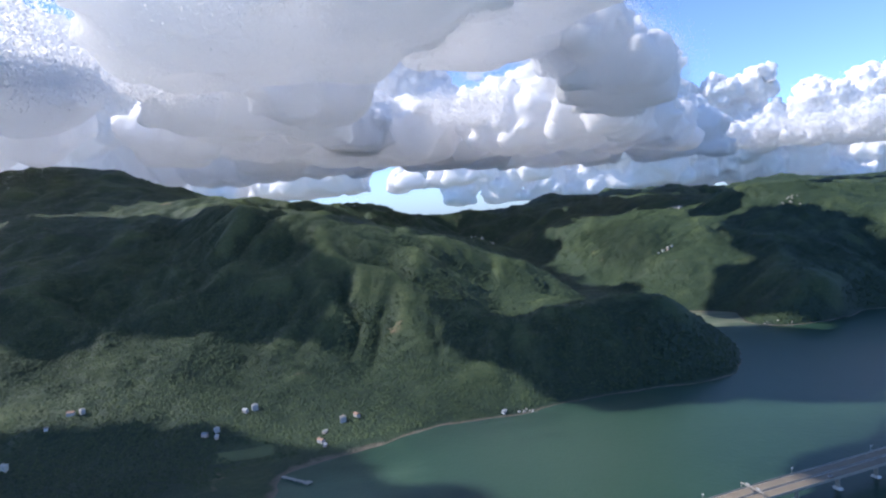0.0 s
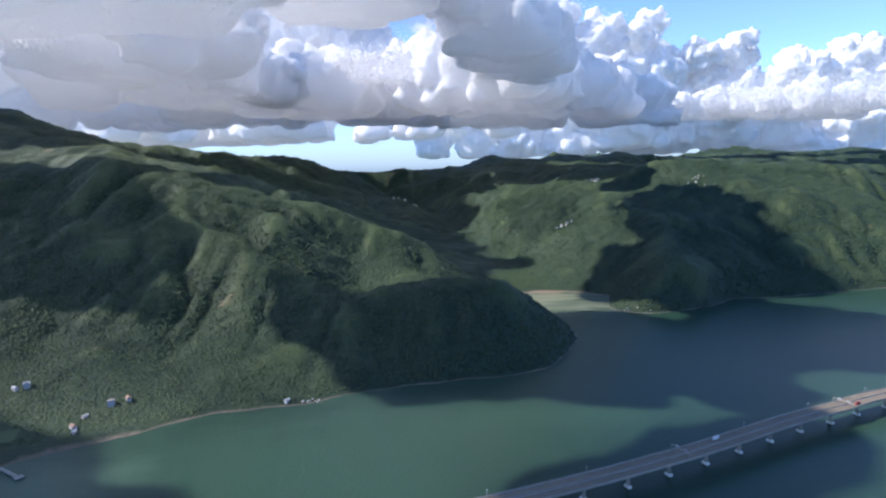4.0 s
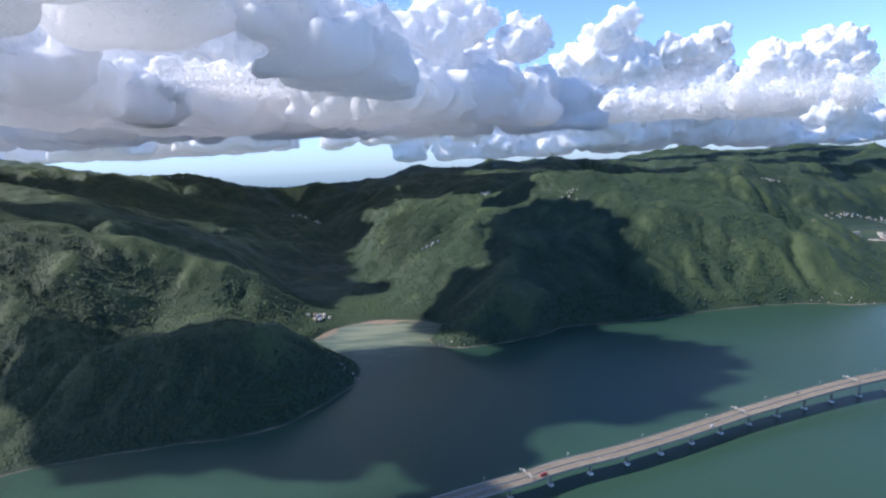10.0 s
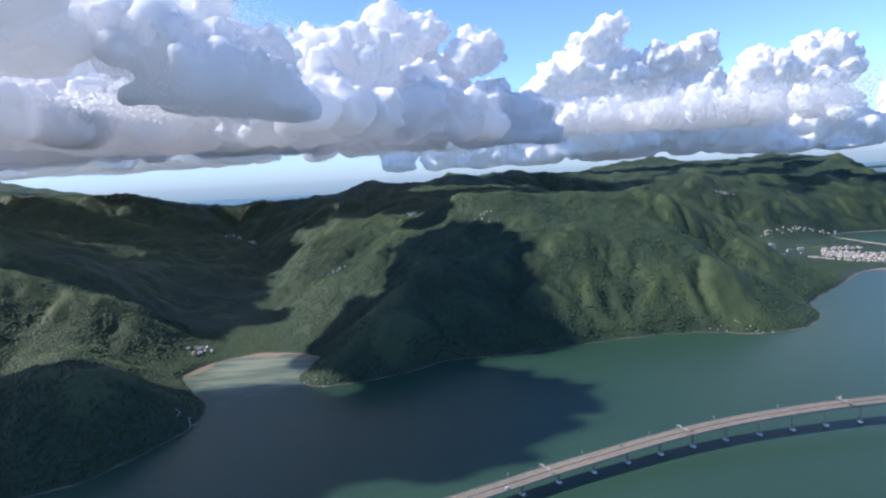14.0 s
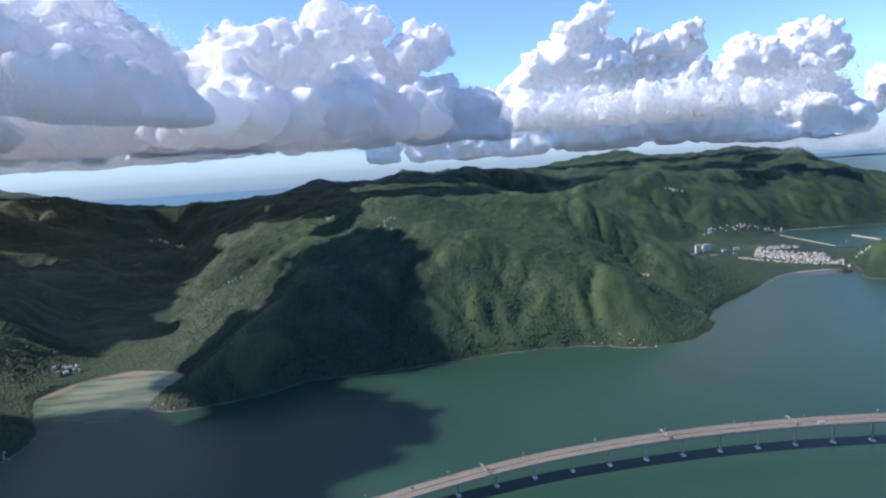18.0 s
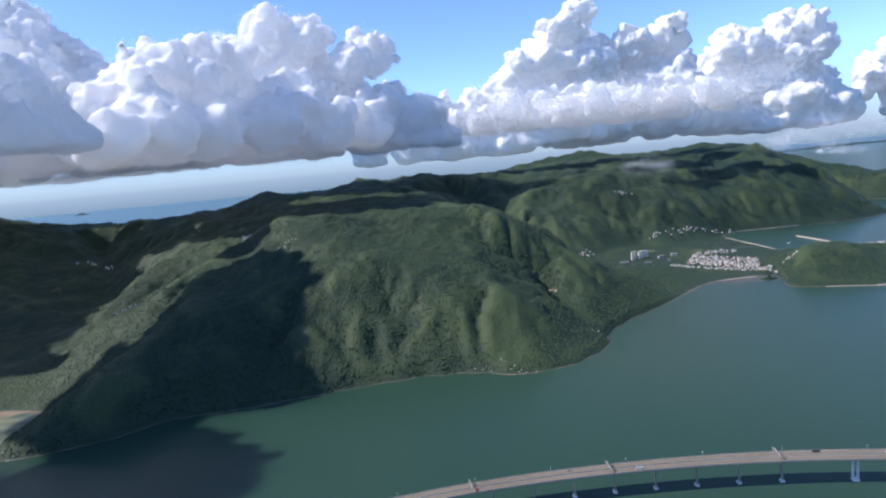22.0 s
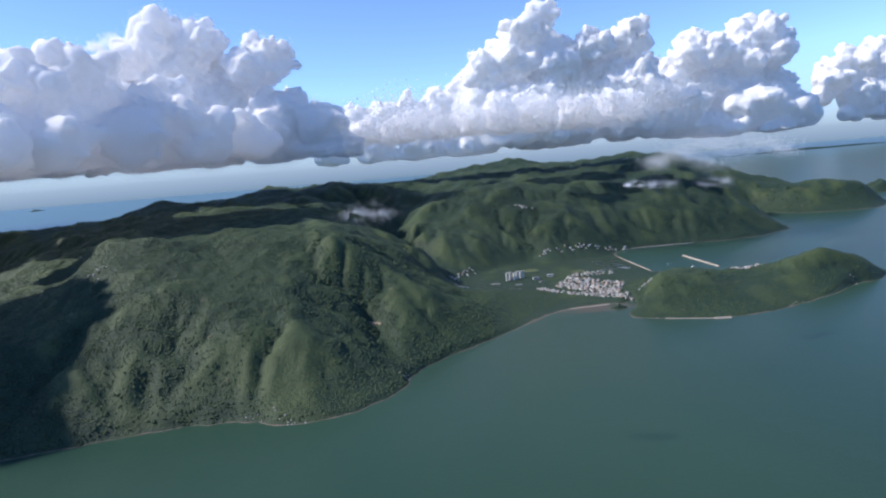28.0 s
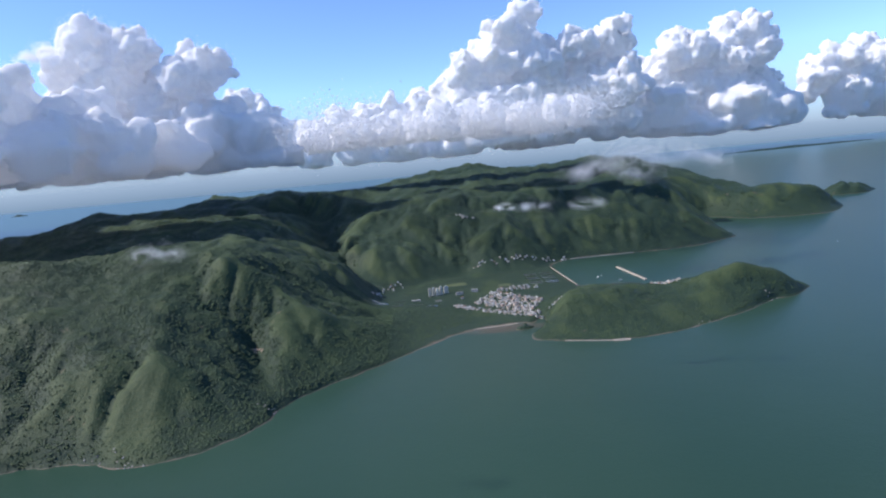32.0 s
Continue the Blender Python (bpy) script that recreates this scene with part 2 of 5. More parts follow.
def from_arrays(name, verts, faces, mat, smooth=True):
    me = bpy.data.meshes.new(name)
    me.from_pydata([], [], [])
    verts = np.asarray(verts, np.float32)
    faces = np.asarray(faces, np.int32)
    k = faces.shape[1]
    me.vertices.add(len(verts))
    me.vertices.foreach_set("co", verts.ravel())
    me.loops.add(faces.size)
    me.loops.foreach_set("vertex_index", faces.ravel())
    me.polygons.add(len(faces))
    me.polygons.foreach_set("loop_start", np.arange(0, faces.size, k, dtype=np.int32))
    me.polygons.foreach_set("loop_total", np.full(len(faces), k, np.int32))
    me.polygons.foreach_set("use_smooth", np.full(len(faces), smooth, bool))
    me.update(calc_edges=True)
    me.materials.append(mat)
    return new(name, me)


GRAD = np.random.RandomState(7).permutation(512)


def grain(x, y, scale, seed=0):
    """Gradient noise on arrays, about -0.7 to 0.7; scale is the wavelength in metres."""
    x, y = x / scale + seed * 17.31, y / scale - seed * 9.73
    xi, yi = np.floor(x).astype(int), np.floor(y).astype(int)
    xf, yf = x - xi, y - yi
    u, v = xf * xf * xf * (xf * (xf * 6 - 15) + 10), yf * yf * yf * (yf * (yf * 6 - 15) + 10)

    def corner(i, j):
        a = GRAD[(GRAD[(xi + i) % 512] + yi + j) % 512] * (2 * np.pi / 512)
        return np.cos(a) * (xf - i) + np.sin(a) * (yf - j)

    return (corner(0, 0) * (1 - u) + corner(1, 0) * u) * (1 - v) + (corner(0, 1) * (1 - u) + corner(1, 1) * u) * v


# the shore, stretch by stretch, from the east round the north and west to the south
SHORE_EAST = [(-960, 60), (-700, 60), (-300, 90), (-130, 122), (-78, 143), (-64, 159), (-66, 173), (-58, 182), (-41, 194), (-20, 210), (2, 217), (12, 220)]
SHORE_HEADLAND = [(25, 229), (41, 235), (62, 242), (82, 246), (96, 252), (106, 264), (116, 285), (122, 305), (118, 325), (105, 345), (92, 360), (86, 372)]
SHORE_BAY = [(90, 390), (104, 404), (127, 411), (148, 403), (159, 395), (156, 378), (153, 362), (158, 351), (169, 347), (185, 350), (210, 362), (232, 379)]
SHORE_MID = [(261, 384), (295, 394), (353, 410), (387, 411), (410, 403), (432, 406), (452, 417), (470, 438), (474, 456), (484, 473), (502, 492), (537, 525), (560, 549), (579, 567), (609, 580), (628, 583), (637, 579), (645, 590), (651, 584), (644, 566)]
SHORE_PENINSULA = [(634, 552), (632, 538), (653, 530), (685, 521), (718, 524), (752, 537), (794, 559), (825, 582), (847, 588), (872, 611), (868, 630), (845, 645), (815, 660), (799, 667), (768, 660), (748, 680), (706, 687)]
SHORE_WEST = [(700, 695), (695, 794), (720, 822), (757, 832), (817, 827), (882, 836), (924, 862), (947, 875), (945, 900), (930, 960), (950, 1040), (998, 1073), (1037, 1012), (1137, 996), (1194, 1041), (1210, 1090)]
SHORE_SOUTH = [(1150, 1200), (1120, 1400), (1000, 1560), (800, 1600), (400, 1420), (200, 1230), (60, 1190), (-100, 1180), (-300, 1250), (-600, 1330), (-900, 1300), (-970, 900)]
SHORE = np.array(SHORE_EAST + SHORE_HEADLAND + SHORE_BAY + SHORE_MID + SHORE_PENINSULA + SHORE_WEST + SHORE_SOUTH, float)


def rounded(pts, n=4):
    """A closed Catmull-Rom curve through the points."""
    p = np.asarray(pts, float)
    a, b, c, d = np.roll(p, 1, 0), p, np.roll(p, -1, 0), np.roll(p, -2, 0)
    out = []
    for k in range(n):
        t = k / n
        out.append(0.5 * (2 * b + (c - a) * t + (2 * a - 5 * b + 4 * c - d) * t * t + (3 * b - a - 3 * c + d) * t ** 3))
    return np.stack(out, 1).reshape(-1, p.shape[1])


COAST = rounded(SHORE, 3)


def offshore(x, y):
    """Metres inside the shore (minus: out at sea), for arrays."""
    best = np.full(x.shape, 1e18)
    inside = np.zeros(x.shape, bool)
    q = np.roll(COAST, -1, 0)
    for (ax, ay), (bx, by) in zip(COAST, q):
        dx, dy = bx - ax, by - ay
        t = np.clip(((x - ax) * dx + (y - ay) * dy) / (dx * dx + dy * dy + 1e-9), 0, 1)
        best = np.minimum(best, (x - ax - t * dx) ** 2 + (y - ay - t * dy) ** 2)
        if ay != by:
            inside ^= ((ay > y) != (by > y)) & (x < (bx - ax) * (y - ay) / (by - ay) + ax)
    d = np.sqrt(best)
    return np.where(inside, d, -d)


CRESTS = {
    "monastery_ridge": [(-930, 720, 60), (-800, 690, 130), (-600, 640, 155), (-500, 610, 160), (-420, 600, 156), (-388, 600, 151), (-348, 620, 130), (-300, 660, 114), (-246, 722, 101), (-210, 750, 100), (-173, 772, 103), (-140, 800, 91), (-83, 825, 75), (-60, 880, 71), (-43, 922, 74), (0, 960, 70), (40, 985, 74)],
    "south_ridge": [(40, 985, 74), (75, 965, 86), (101, 958, 98), (140, 990, 92), (190, 1045, 90), (225, 1087, 103), (270, 1080, 98), (326, 1066, 102), (365, 1090, 97), (404, 1150, 90), (460, 1180, 90), (530, 1230, 103), (642, 1320, 112), (720, 1310, 98), (800, 1330, 96), (895, 1330, 107), (967, 1300, 92), (1057, 1290, 62)],
    "high_shoulder": [(-388, 600, 151), (-300, 540, 114), (-225, 460, 96), (-165, 398, 90), (-127, 392, 83), (-95, 390, 76), (-67, 390, 70), (-31, 390, 61), (-3, 390, 49), (14, 382, 38), (34, 376, 25), (58, 374, 13), (74, 370, 5)],
    "far_peak": [(-900, 1180, 120), (-800, 1150, 160), (-640, 1130, 140), (-500, 1100, 118), (-400, 1050, 104), (-250, 950, 80)],
    "spur_a": [(-95, 390, 76), (-80, 350, 60), (-63, 314, 38), (-58, 284, 17), (-54, 244, 5)],
    "spur_b": [(-31, 390, 61), (-36, 350, 51), (-44, 313, 37), (-36, 284, 21), (-20, 246, 6)],
    "spur_c": [(-165, 398, 90), (-150, 350, 64), (-130, 309, 38), (-114, 258, 13), (-104, 225, 6)],
    "spur_d": [(-225, 460, 96), (-215, 385, 62), (-208, 300, 32), (-195, 215, 10)],
    "headland": [(-3, 408, 54), (2, 365, 28), (10, 332, 15), (36, 302, 24), (50, 295, 28), (70, 292, 30.5), (88, 292, 27), (105, 294, 17), (118, 300, 6)],
    "spit": [(159, 356, 4), (170, 358, 11), (184, 360, 18), (207, 362, 22), (222, 385, 20), (232, 405, 25), (226, 450, 42), (221, 524, 56), (205, 570, 64), (196, 615, 69), (180, 700, 78), (150, 850, 86), (101, 958, 98)],
    "massif": [(196, 600, 68), (232, 575, 80), (255, 560, 85), (289, 552, 87), (320, 575, 75), (347, 565, 79), (380, 600, 77), (397, 595, 77), (413, 565, 78), (430, 575, 62), (446, 560, 52), (468, 548, 40), (490, 560, 27), (505, 585, 14), (518, 610, 4)],
    "massif_back": [(371, 610, 76), (385, 655, 73), (396, 693, 72), (350, 760, 72), (285, 850, 82), (235, 960, 92), (225, 1087, 103)],
    "lit_spur": [(380, 560, 70), (392, 500, 50), (408, 465, 38), (413, 451, 33), (406, 432, 20), (398, 418, 8)],
    "knoll_spur": [(320, 575, 75), (320, 520, 68), (324, 478, 59), (329, 446, 36), (335, 415, 5)],
    "shade_spur": [(255, 560, 85), (264, 500, 60), (270, 445, 36), (278, 398, 5)],
    "quarry_spur": [(413, 565, 78), (432, 540, 48), (447, 511, 20), (462, 470, 7)],
    "east_knolls": [(413, 565, 78), (430, 615, 62), (443, 645, 53), (449, 678, 50), (455, 720, 38), (465, 750, 22)],
    "town_spur": [(455, 800, 30), (500, 850, 45), (545, 890, 62), (590, 930, 76), (640, 1060, 86), (642, 1320, 112)],
    "rock_spur": [(640, 1060, 86), (612, 930, 66), (603, 880, 50), (590, 830, 18)],
    "cape": [(895, 1330, 107), (880, 1200, 98), (880, 1091, 97), (868, 1000, 74), (895, 935, 45), (925, 895, 16), (938, 880, 4)],
    "far_cape": [(1057, 1290, 62), (1070, 1160, 40), (1060, 1080, 33), (1125, 1085, 40), (1175, 1075, 27), (1200, 1075, 8)],
    "west_head": [(646, 562, 10), (668, 585, 19), (684, 592, 19.5), (707, 592, 20.5), (735, 588, 9), (760, 592, 8), (785, 600, 18), (812, 602, 25.5), (841, 602, 18), (860, 606, 7)],
}
VALLEYS = {
    "bay_valley": [(124, 414, 0.6), (116, 450, 5), (90, 520, 13), (62, 625, 24), (20, 700, 38), (-40, 780, 55)],
    "bay_east": [(95, 400, 1), (70, 430, 6), (30, 500, 22), (-40, 580, 40), (-150, 640, 70)],
    "shoulder_back": [(-150, 640, 70), (-188, 618, 74), (-230, 602, 82), (-275, 610, 92)],
    "town_plain": [(540, 560, 1), (570, 590, 1), (600, 640, 1.0), (640, 690, 0.9), (600, 750, 1.3), (640, 775, 1.0), (685, 780, 0.8), (685, 710, 0.7), (650, 640, 0.9), (640, 600, 0.7)],
    "plain_edge": [(500, 640, 4), (520, 690, 3), (530, 740, 4), (560, 770, 3), (600, 790, 2)],
    "town_stream": [(520, 690, 3), (475, 770, 14), (440, 850, 30), (410, 940, 48), (380, 1010, 66)],
    "village_flat": [(-150, 190, 4), (-110, 185, 3), (-85, 195, 2.5), (-70, 205, 2)],
}
STEP = 3.5
GX, GY = np.arange(-990, 1301, STEP), np.arange(-60, 1651, STEP)


def marked(lines, fixed, z, value=None):
    for pts in lines.values():
        p = np.array(pts, float)
        for a, b in zip(p[:-1], p[1:]):
            for t in np.linspace(0, 1, max(2, int(np.hypot(*(b - a)[:2]) / STEP * 2))):
                x, y, h = a + (b - a) * t
                i, j = int(round((y - GY[0]) / STEP)), int(round((x - GX[0]) / STEP))
                fixed[i, j], z[i, j] = True, h if value is None else value


def around(z):
    """The mean of the four neighbours."""
    p = np.pad(z, 1, mode="edge")
    return 0.25 * (p[:-2, 1:-1] + p[2:, 1:-1] + p[1:-1, :-2] + p[1:-1, 2:])


def drawn(fixed, z, start):
    """Spans the fixed cells like a drawn skin, from coarse to fine."""
    for level in (32, 16, 8, 4, 2, 1):
        n0, n1 = (-z.shape[0]) % level, (-z.shape[1]) % level
        zp, fp = np.pad(z * fixed, ((0, n0), (0, n1))), np.pad(fixed, ((0, n0), (0, n1)))
        shape = (zp.shape[0] // level, level, zp.shape[1] // level, level)
        cnt = fp.reshape(shape).sum((1, 3))
        fz, f = zp.reshape(shape).sum((1, 3)) / np.maximum(cnt, 1), cnt > 0
        if level == 32:
            cur = np.where(f, fz, start)
        else:
            cur = np.repeat(np.repeat(cur, 2, 0), 2, 1)[:fz.shape[0], :fz.shape[1]]
            cur = np.where(f, fz, cur)
        for _ in range(100):
            cur = np.where(f, fz, around(cur))
    for _ in range(3):
        cur = 0.4 * cur + 0.6 * around(cur)
    return cur


def blurred(z, reach):
    """A running mean over a square, twice."""
    r = int(reach / STEP)
    for axis in (0, 1, 0, 1):
        pad = [(0, 0), (0, 0)]
        pad[axis] = (r + 1, r)
        c = np.cumsum(np.pad(z, pad, mode="edge"), axis)
        n = z.shape[axis]
        z = (np.take(c, np.arange(2 * r + 1, 2 * r + 1 + n), axis) - np.take(c, np.arange(n), axis)) / (2 * r + 1)
    return z


def carved(z, sea, rounds, strength, creep):
    """Lets rain run down the slopes and cut its gullies."""
    rows, cols = z.shape
    flat = np.arange(rows * cols).reshape(rows, cols)
    ways = [(-1, 0, 1.0), (1, 0, 1.0), (0, -1, 1.0), (0, 1, 1.0), (-1, -1, 1.414), (-1, 1, 1.414), (1, -1, 1.414), (1, 1, 1.414)]
    land = np.nonzero(~sea.ravel())[0]
    z = z.copy()
    for _ in range(rounds):
        pad = np.pad(z, 1, mode="edge")
        best, to = np.zeros(z.shape), flat.copy()
        span = np.ones(z.shape)
        for di, dj, d in ways:
            slope = (z - pad[1 + di:1 + di + rows, 1 + dj:1 + dj + cols]) / d
            ok = slope > best
            best = np.where(ok, slope, best)
            to = np.where(ok, np.clip(flat + di * cols + dj, 0, rows * cols - 1), to)
            span = np.where(ok, d, span)
        order = land[np.argsort(z.ravel()[land])].tolist()
        down = to.ravel().tolist()
        water = [1.0] * (rows * cols)
        for i in reversed(order):
            r = down[i]
            if r != i:
                water[r] += water[i]
        cut = (strength * np.minimum(np.array(water), 900.0) ** 0.45 / span.ravel()).tolist()
        high = z.ravel().tolist()
        for i in order:
            r = down[i]
            if r != i:
                k = cut[i]
                high[i] = (high[i] + k * high[r]) / (1 + k)
        z = np.array(high).reshape(rows, cols)
        z = np.where(sea, z, z + creep * (around(z) - z))
    return z


gx, gy = np.meshgrid(GX, GY)
at_sea = offshore(gx, gy) < 0
fixed, level_z = at_sea.copy(), np.zeros(at_sea.shape)
marked(VALLEYS, fixed, level_z)
marked(CRESTS, fixed, level_z)
SKIN = drawn(fixed, level_z, 20.0)
fixed, level_z = at_sea.copy(), np.ones(at_sea.shape)
marked(VALLEYS, fixed, level_z, 1.0)
marked(CRESTS, fixed, level_z, 0.0)
FLANK = np.clip(drawn(fixed, level_z, 0.5), 0, 1)      # 0 on the crests, 1 in the valleys and on the shore
upland = np.clip(SKIN / 22, 0, 1)
full = SKIN + upland * 9 * np.sin(np.pi * FLANK)       # the slopes bulge between crest and foot
lively = full + upland * (22 * grain(gx, gy, 75, 31) + 15 * grain(gx, gy, 32, 32) + 5 * grain(gx, gy, 14, 33))
CUT = carved(lively, at_sea, 14, 0.085, 0.07)
CUT = CUT + blurred(np.where(at_sea, 0, full - CUT), 26)
RELIEF = CUT - blurred(CUT, 30)
swell = upland * (10 * grain(gx, gy, 85, 35) + 5 * grain(gx, gy, 38, 36)) * np.clip(FLANK * 2.5, 0, 1)
inner = np.clip((gy - 640) / 80, 0, 1)                  # the far ridges are craggier
near = np.clip((450 - gy) / 50, 0, 1) * np.clip((120 - gx) / 50, 0, 1)      # the gullied slope above the village
own = np.maximum(np.clip(0.6 - FLANK * 1.6, 0.0, 0.6), inner)      # crests keep their edge, flanks are rounded
GROUND = np.where(at_sea, 0, own * full + (1 - own) * blurred(full, 15) + swell + (0.34 + 0.14 * inner + 0.14 * near) * RELIEF)
SPUR = GROUND - blurred(GROUND, 13)      # plus on spurs, minus in gullies


def read(g, x, y):
    """A grid's value between its cells, smoothly."""
    fx, fy = np.clip((x - GX[0]) / STEP, 1, len(GX) - 3.001), np.clip((y - GY[0]) / STEP, 1, len(GY) - 3.001)
    j, i = fx.astype(int), fy.astype(int)
    u, v = fx - j, fy - i

    def weights(t):
        return (-0.5 * t + t * t - 0.5 * t ** 3, 1 - 2.5 * t * t + 1.5 * t ** 3, 0.5 * t + 2 * t * t - 1.5 * t ** 3, -0.5 * t * t + 0.5 * t ** 3)

    wu, wv, out = weights(u), weights(v), 0.0
    for a in range(4):
        for b in range(4):
            out = out + wv[a] * wu[b] * g[i + a - 1, j + b - 1]
    return out


def bareness(x, y):
    """0 where woods fill the gullies, 1 on open grassy spurs."""
    meadow = 0.75 * np.exp(-((x - 402) / 20) ** 2 - ((y - 440) / 26) ** 2) + 0.5 * np.exp(-((x + 84) / 22) ** 2 - ((y - 192) / 14) ** 2)
    return np.clip(meadow + 0.30 + 0.15 * read(SPUR, x, y) + 0.7 * grain(x, y, 70, 21) + 0.5 * grain(x, y, 19, 22), 0, 1)


def height(x, y):
    """The ground's height for arrays of places."""
    sd = offshore(x + 2.5 * grain(x, y, 14, 3), y + 2.5 * grain(x, y, 14, 4))
    h = read(GROUND, x, y)
    h = h + np.clip(h / 16 - 0.1, 0, 1) * (1.6 * grain(x, y, 9, 5) + 0.8 * grain(x, y, 4.2, 6))
    h = np.maximum(h, 0.35) * np.clip(sd / 5, 0, 1) ** 0.7
    return np.where(sd > 0, np.maximum(h, 0.05 + 0.1 * np.clip(sd, 0, 5)), np.maximum(sd * 0.25, -6))


def spaced(start, fine_from, fine_to, end, fine, growth, most):
    out, s, p = [], fine, fine_from
    while p > start:
        out.append(p)
        p -= s
        s = min(s * growth, most)
    out = [start] + out[::-1]
    p, s = fine_from + fine, fine
    while p < fine_to:
        out.append(p)
        p += fine
    while p < end:
        out.append(p)
        s = min(s * growth, most)
        p += s
    return np.array(out + [end])


LX, LY = spaced(-985, -260, 720, 1300, 2.3, 1.02, 14), spaced(-60, 140, 640, 1650, 2.3, 1.015, 9)
xx, yy = np.meshgrid(LX, LY)
zz = height(xx, yy)
nx, ny = len(LX), len(LY)
idx = np.arange(nx * ny).reshape(ny, nx)
quads = np.stack([idx[:-1, :-1], idx[:-1, 1:], idx[1:, 1:], idx[1:, :-1]], -1).reshape(-1, 4)
keep = (zz.ravel()[quads] > -5.5).any(1)
ground = from_arrays("ground", np.stack([xx, yy, zz], -1).reshape(-1, 3), quads[keep], M_LAND)
bare = ground.data.attributes.new("bareness", "FLOAT", "POINT")
bare.data.foreach_set("value", bareness(xx, yy).ravel().astype(np.float32))
tagged(ground, "green wooded mountain island with spurs, gullies and rocky shore", "island", kind="structure")

bm = bmesh.new()
vs = [bm.verts.new(c) for c in ((-9000, -3000, 0), (12000, -3000, 0), (12000, 14000, 0), (-9000, 14000, 0))]
bm.faces.new(vs)
sea = part("water", bm, M_SEA)
tagged(sea, "calm turbid green sea round the island", "sea", kind="structure")


def islet(x, y, long, wide, high, turn, seed, label):
    """A low hilly island far off."""
    bm = bmesh.new()
    n, k = 48, 14
    rings = []
    for j in range(k + 1):
        f = 1 - j / k
        row = []
        for i in range(n):
            a = 2 * math.pi * i / n
            w = 1 + 0.28 * noise.noise(Vector((math.cos(a) * 1.6, math.sin(a) * 1.6, seed)))
            px, py = math.cos(a) * long * f * w, math.sin(a) * wide * f * w
            hz = high * (1 - f ** 1.6) * (0.65 + 0.7 * noise.noise(Vector((px / long * 3, py / wide * 2, seed + 5)))) - (1.5 if j == 0 else 0)
            row.append(bm.verts.new((px, py, hz)))
        rings.append(row)
        if j == k - 1:
            break
    for r, q in zip(rings[:-1], rings[1:]):
        for i in range(n):
            bm.faces.new((r[i], r[(i + 1) % n], q[(i + 1) % n], q[i]))
    bm.faces.new(rings[-1])
    for f in bm.faces:
        f.smooth = True
    ob = part("islet", bm, M_LAND)
    ob.matrix_basis = pose(x, y, 0, 0, 0, turn)
    return tagged(ob, label, "island", "far islands")


islet(-470, 2740, 110, 34, 20, 8, 1, "small low wooded island far out at sea")
islet(-640, 2560, 90, 26, 16, -5, 2, "small low wooded island far out at sea")
islet(-810, 2850, 40, 22, 12, 0, 3, "tiny rocky islet far out at sea")
islet(-540, 3390, 190, 40, 26, 4, 4, "long low wooded island far out at sea")
islet(-2330, 4280, 60, 30, 16, 0, 5, "tiny rocky islet far out at sea")
islet(2700, 3650, 620, 50, 12, 8, 6, "long low strip of far coast on the horizon")
islet(1330, 1230, 60, 34, 26, 20, 7, "small wooded island off the western cape")
islet(630, 568, 8.5, 3.4, 3.6, 12, 8, "small knoll thick with mangroves at the creek mouth")
islet(637, 550, 4.5, 2.4, 2.2, -20, 9, "low scrub-covered rock off the peninsula's foot")

# ---- the sea bridge ----
def bridge_line(s):
    """Centre line and deck height; s is x."""
    pts = [(-60, 85, 5), (0, 113.5, 5), (59, 141, 5), (120, 168.5, 5), (189, 204, 5), (226, 221.5, 5), (272, 245, 5), (322, 265.5, 6.3), (366, 276.5, 7.6), (409, 282.5, 8.3), (455, 284.5, 8.7), (500, 282, 9.0), (545, 274, 9.1), (600, 257, 9.1), (680, 224, 8.6)]
    p = np.array(pts)
    k = int(np.clip(np.searchsorted(p[:, 0], s) - 1, 1, len(p) - 3))
    a, b, c, d = p[k - 1], p[k], p[k + 1], p[k + 2]
    t = (s - b[0]) / (c[0] - b[0])
    q = 0.5 * (2 * b + (c - a) * t + (2 * a - 5 * b + 4 * c - d) * t * t + (3 * b - a - 3 * c + d) * t ** 3)
    return np.array((s, q[1], q[2]))


WIDE = 0.82


def sweep(profile, xs):
    """A closed profile of (across, up) carried along the bridge."""
    bm = bmesh.new()
    rows = []
    for s in xs:
        c, ahead = bridge_line(s), bridge_line(s + 0.5) - bridge_line(s - 0.5)
        side = np.array((-ahead[1], ahead[0])) / np.hypot(ahead[0], ahead[1])
        rows.append([bm.verts.new((c[0] + side[0] * a * WIDE, c[1] + side[1] * a * WIDE, c[2] + u)) for a, u in profile])
    n = len(profile)
    for r, q in zip(rows[:-1], rows[1:]):
        for i in range(n):
            bm.faces.new((r[i], r[(i + 1) % n], q[(i + 1) % n], q[i]))
    bm.faces.new(rows[0][::-1])
    bm.faces.new(rows[-1])
    bmesh.ops.recalc_face_normals(bm, faces=bm.faces)
    return bm


def block(bm, x0, y0, z0, x1, y1, z1, bevel=0.0):
    """A box between two corners, with its edges taken off."""
    r = bmesh.ops.create_cube(bm, size=1.0)
    bmesh.ops.scale(bm, vec=(x1 - x0, y1 - y0, z1 - z0), verts=r["verts"])
    bmesh.ops.translate(bm, vec=((x0 + x1) / 2, (y0 + y1) / 2, (z0 + z1) / 2), verts=r["verts"])
    if bevel:
        edges = list({e for v in r["verts"] for e in v.link_edges})
        bmesh.ops.bevel(bm, geom=edges, offset=bevel, segments=2, affect="EDGES", profile=0.6)
    return bm


def box(*args, bevel=0.0):
    return block(bmesh.new(), *args, bevel=bevel)


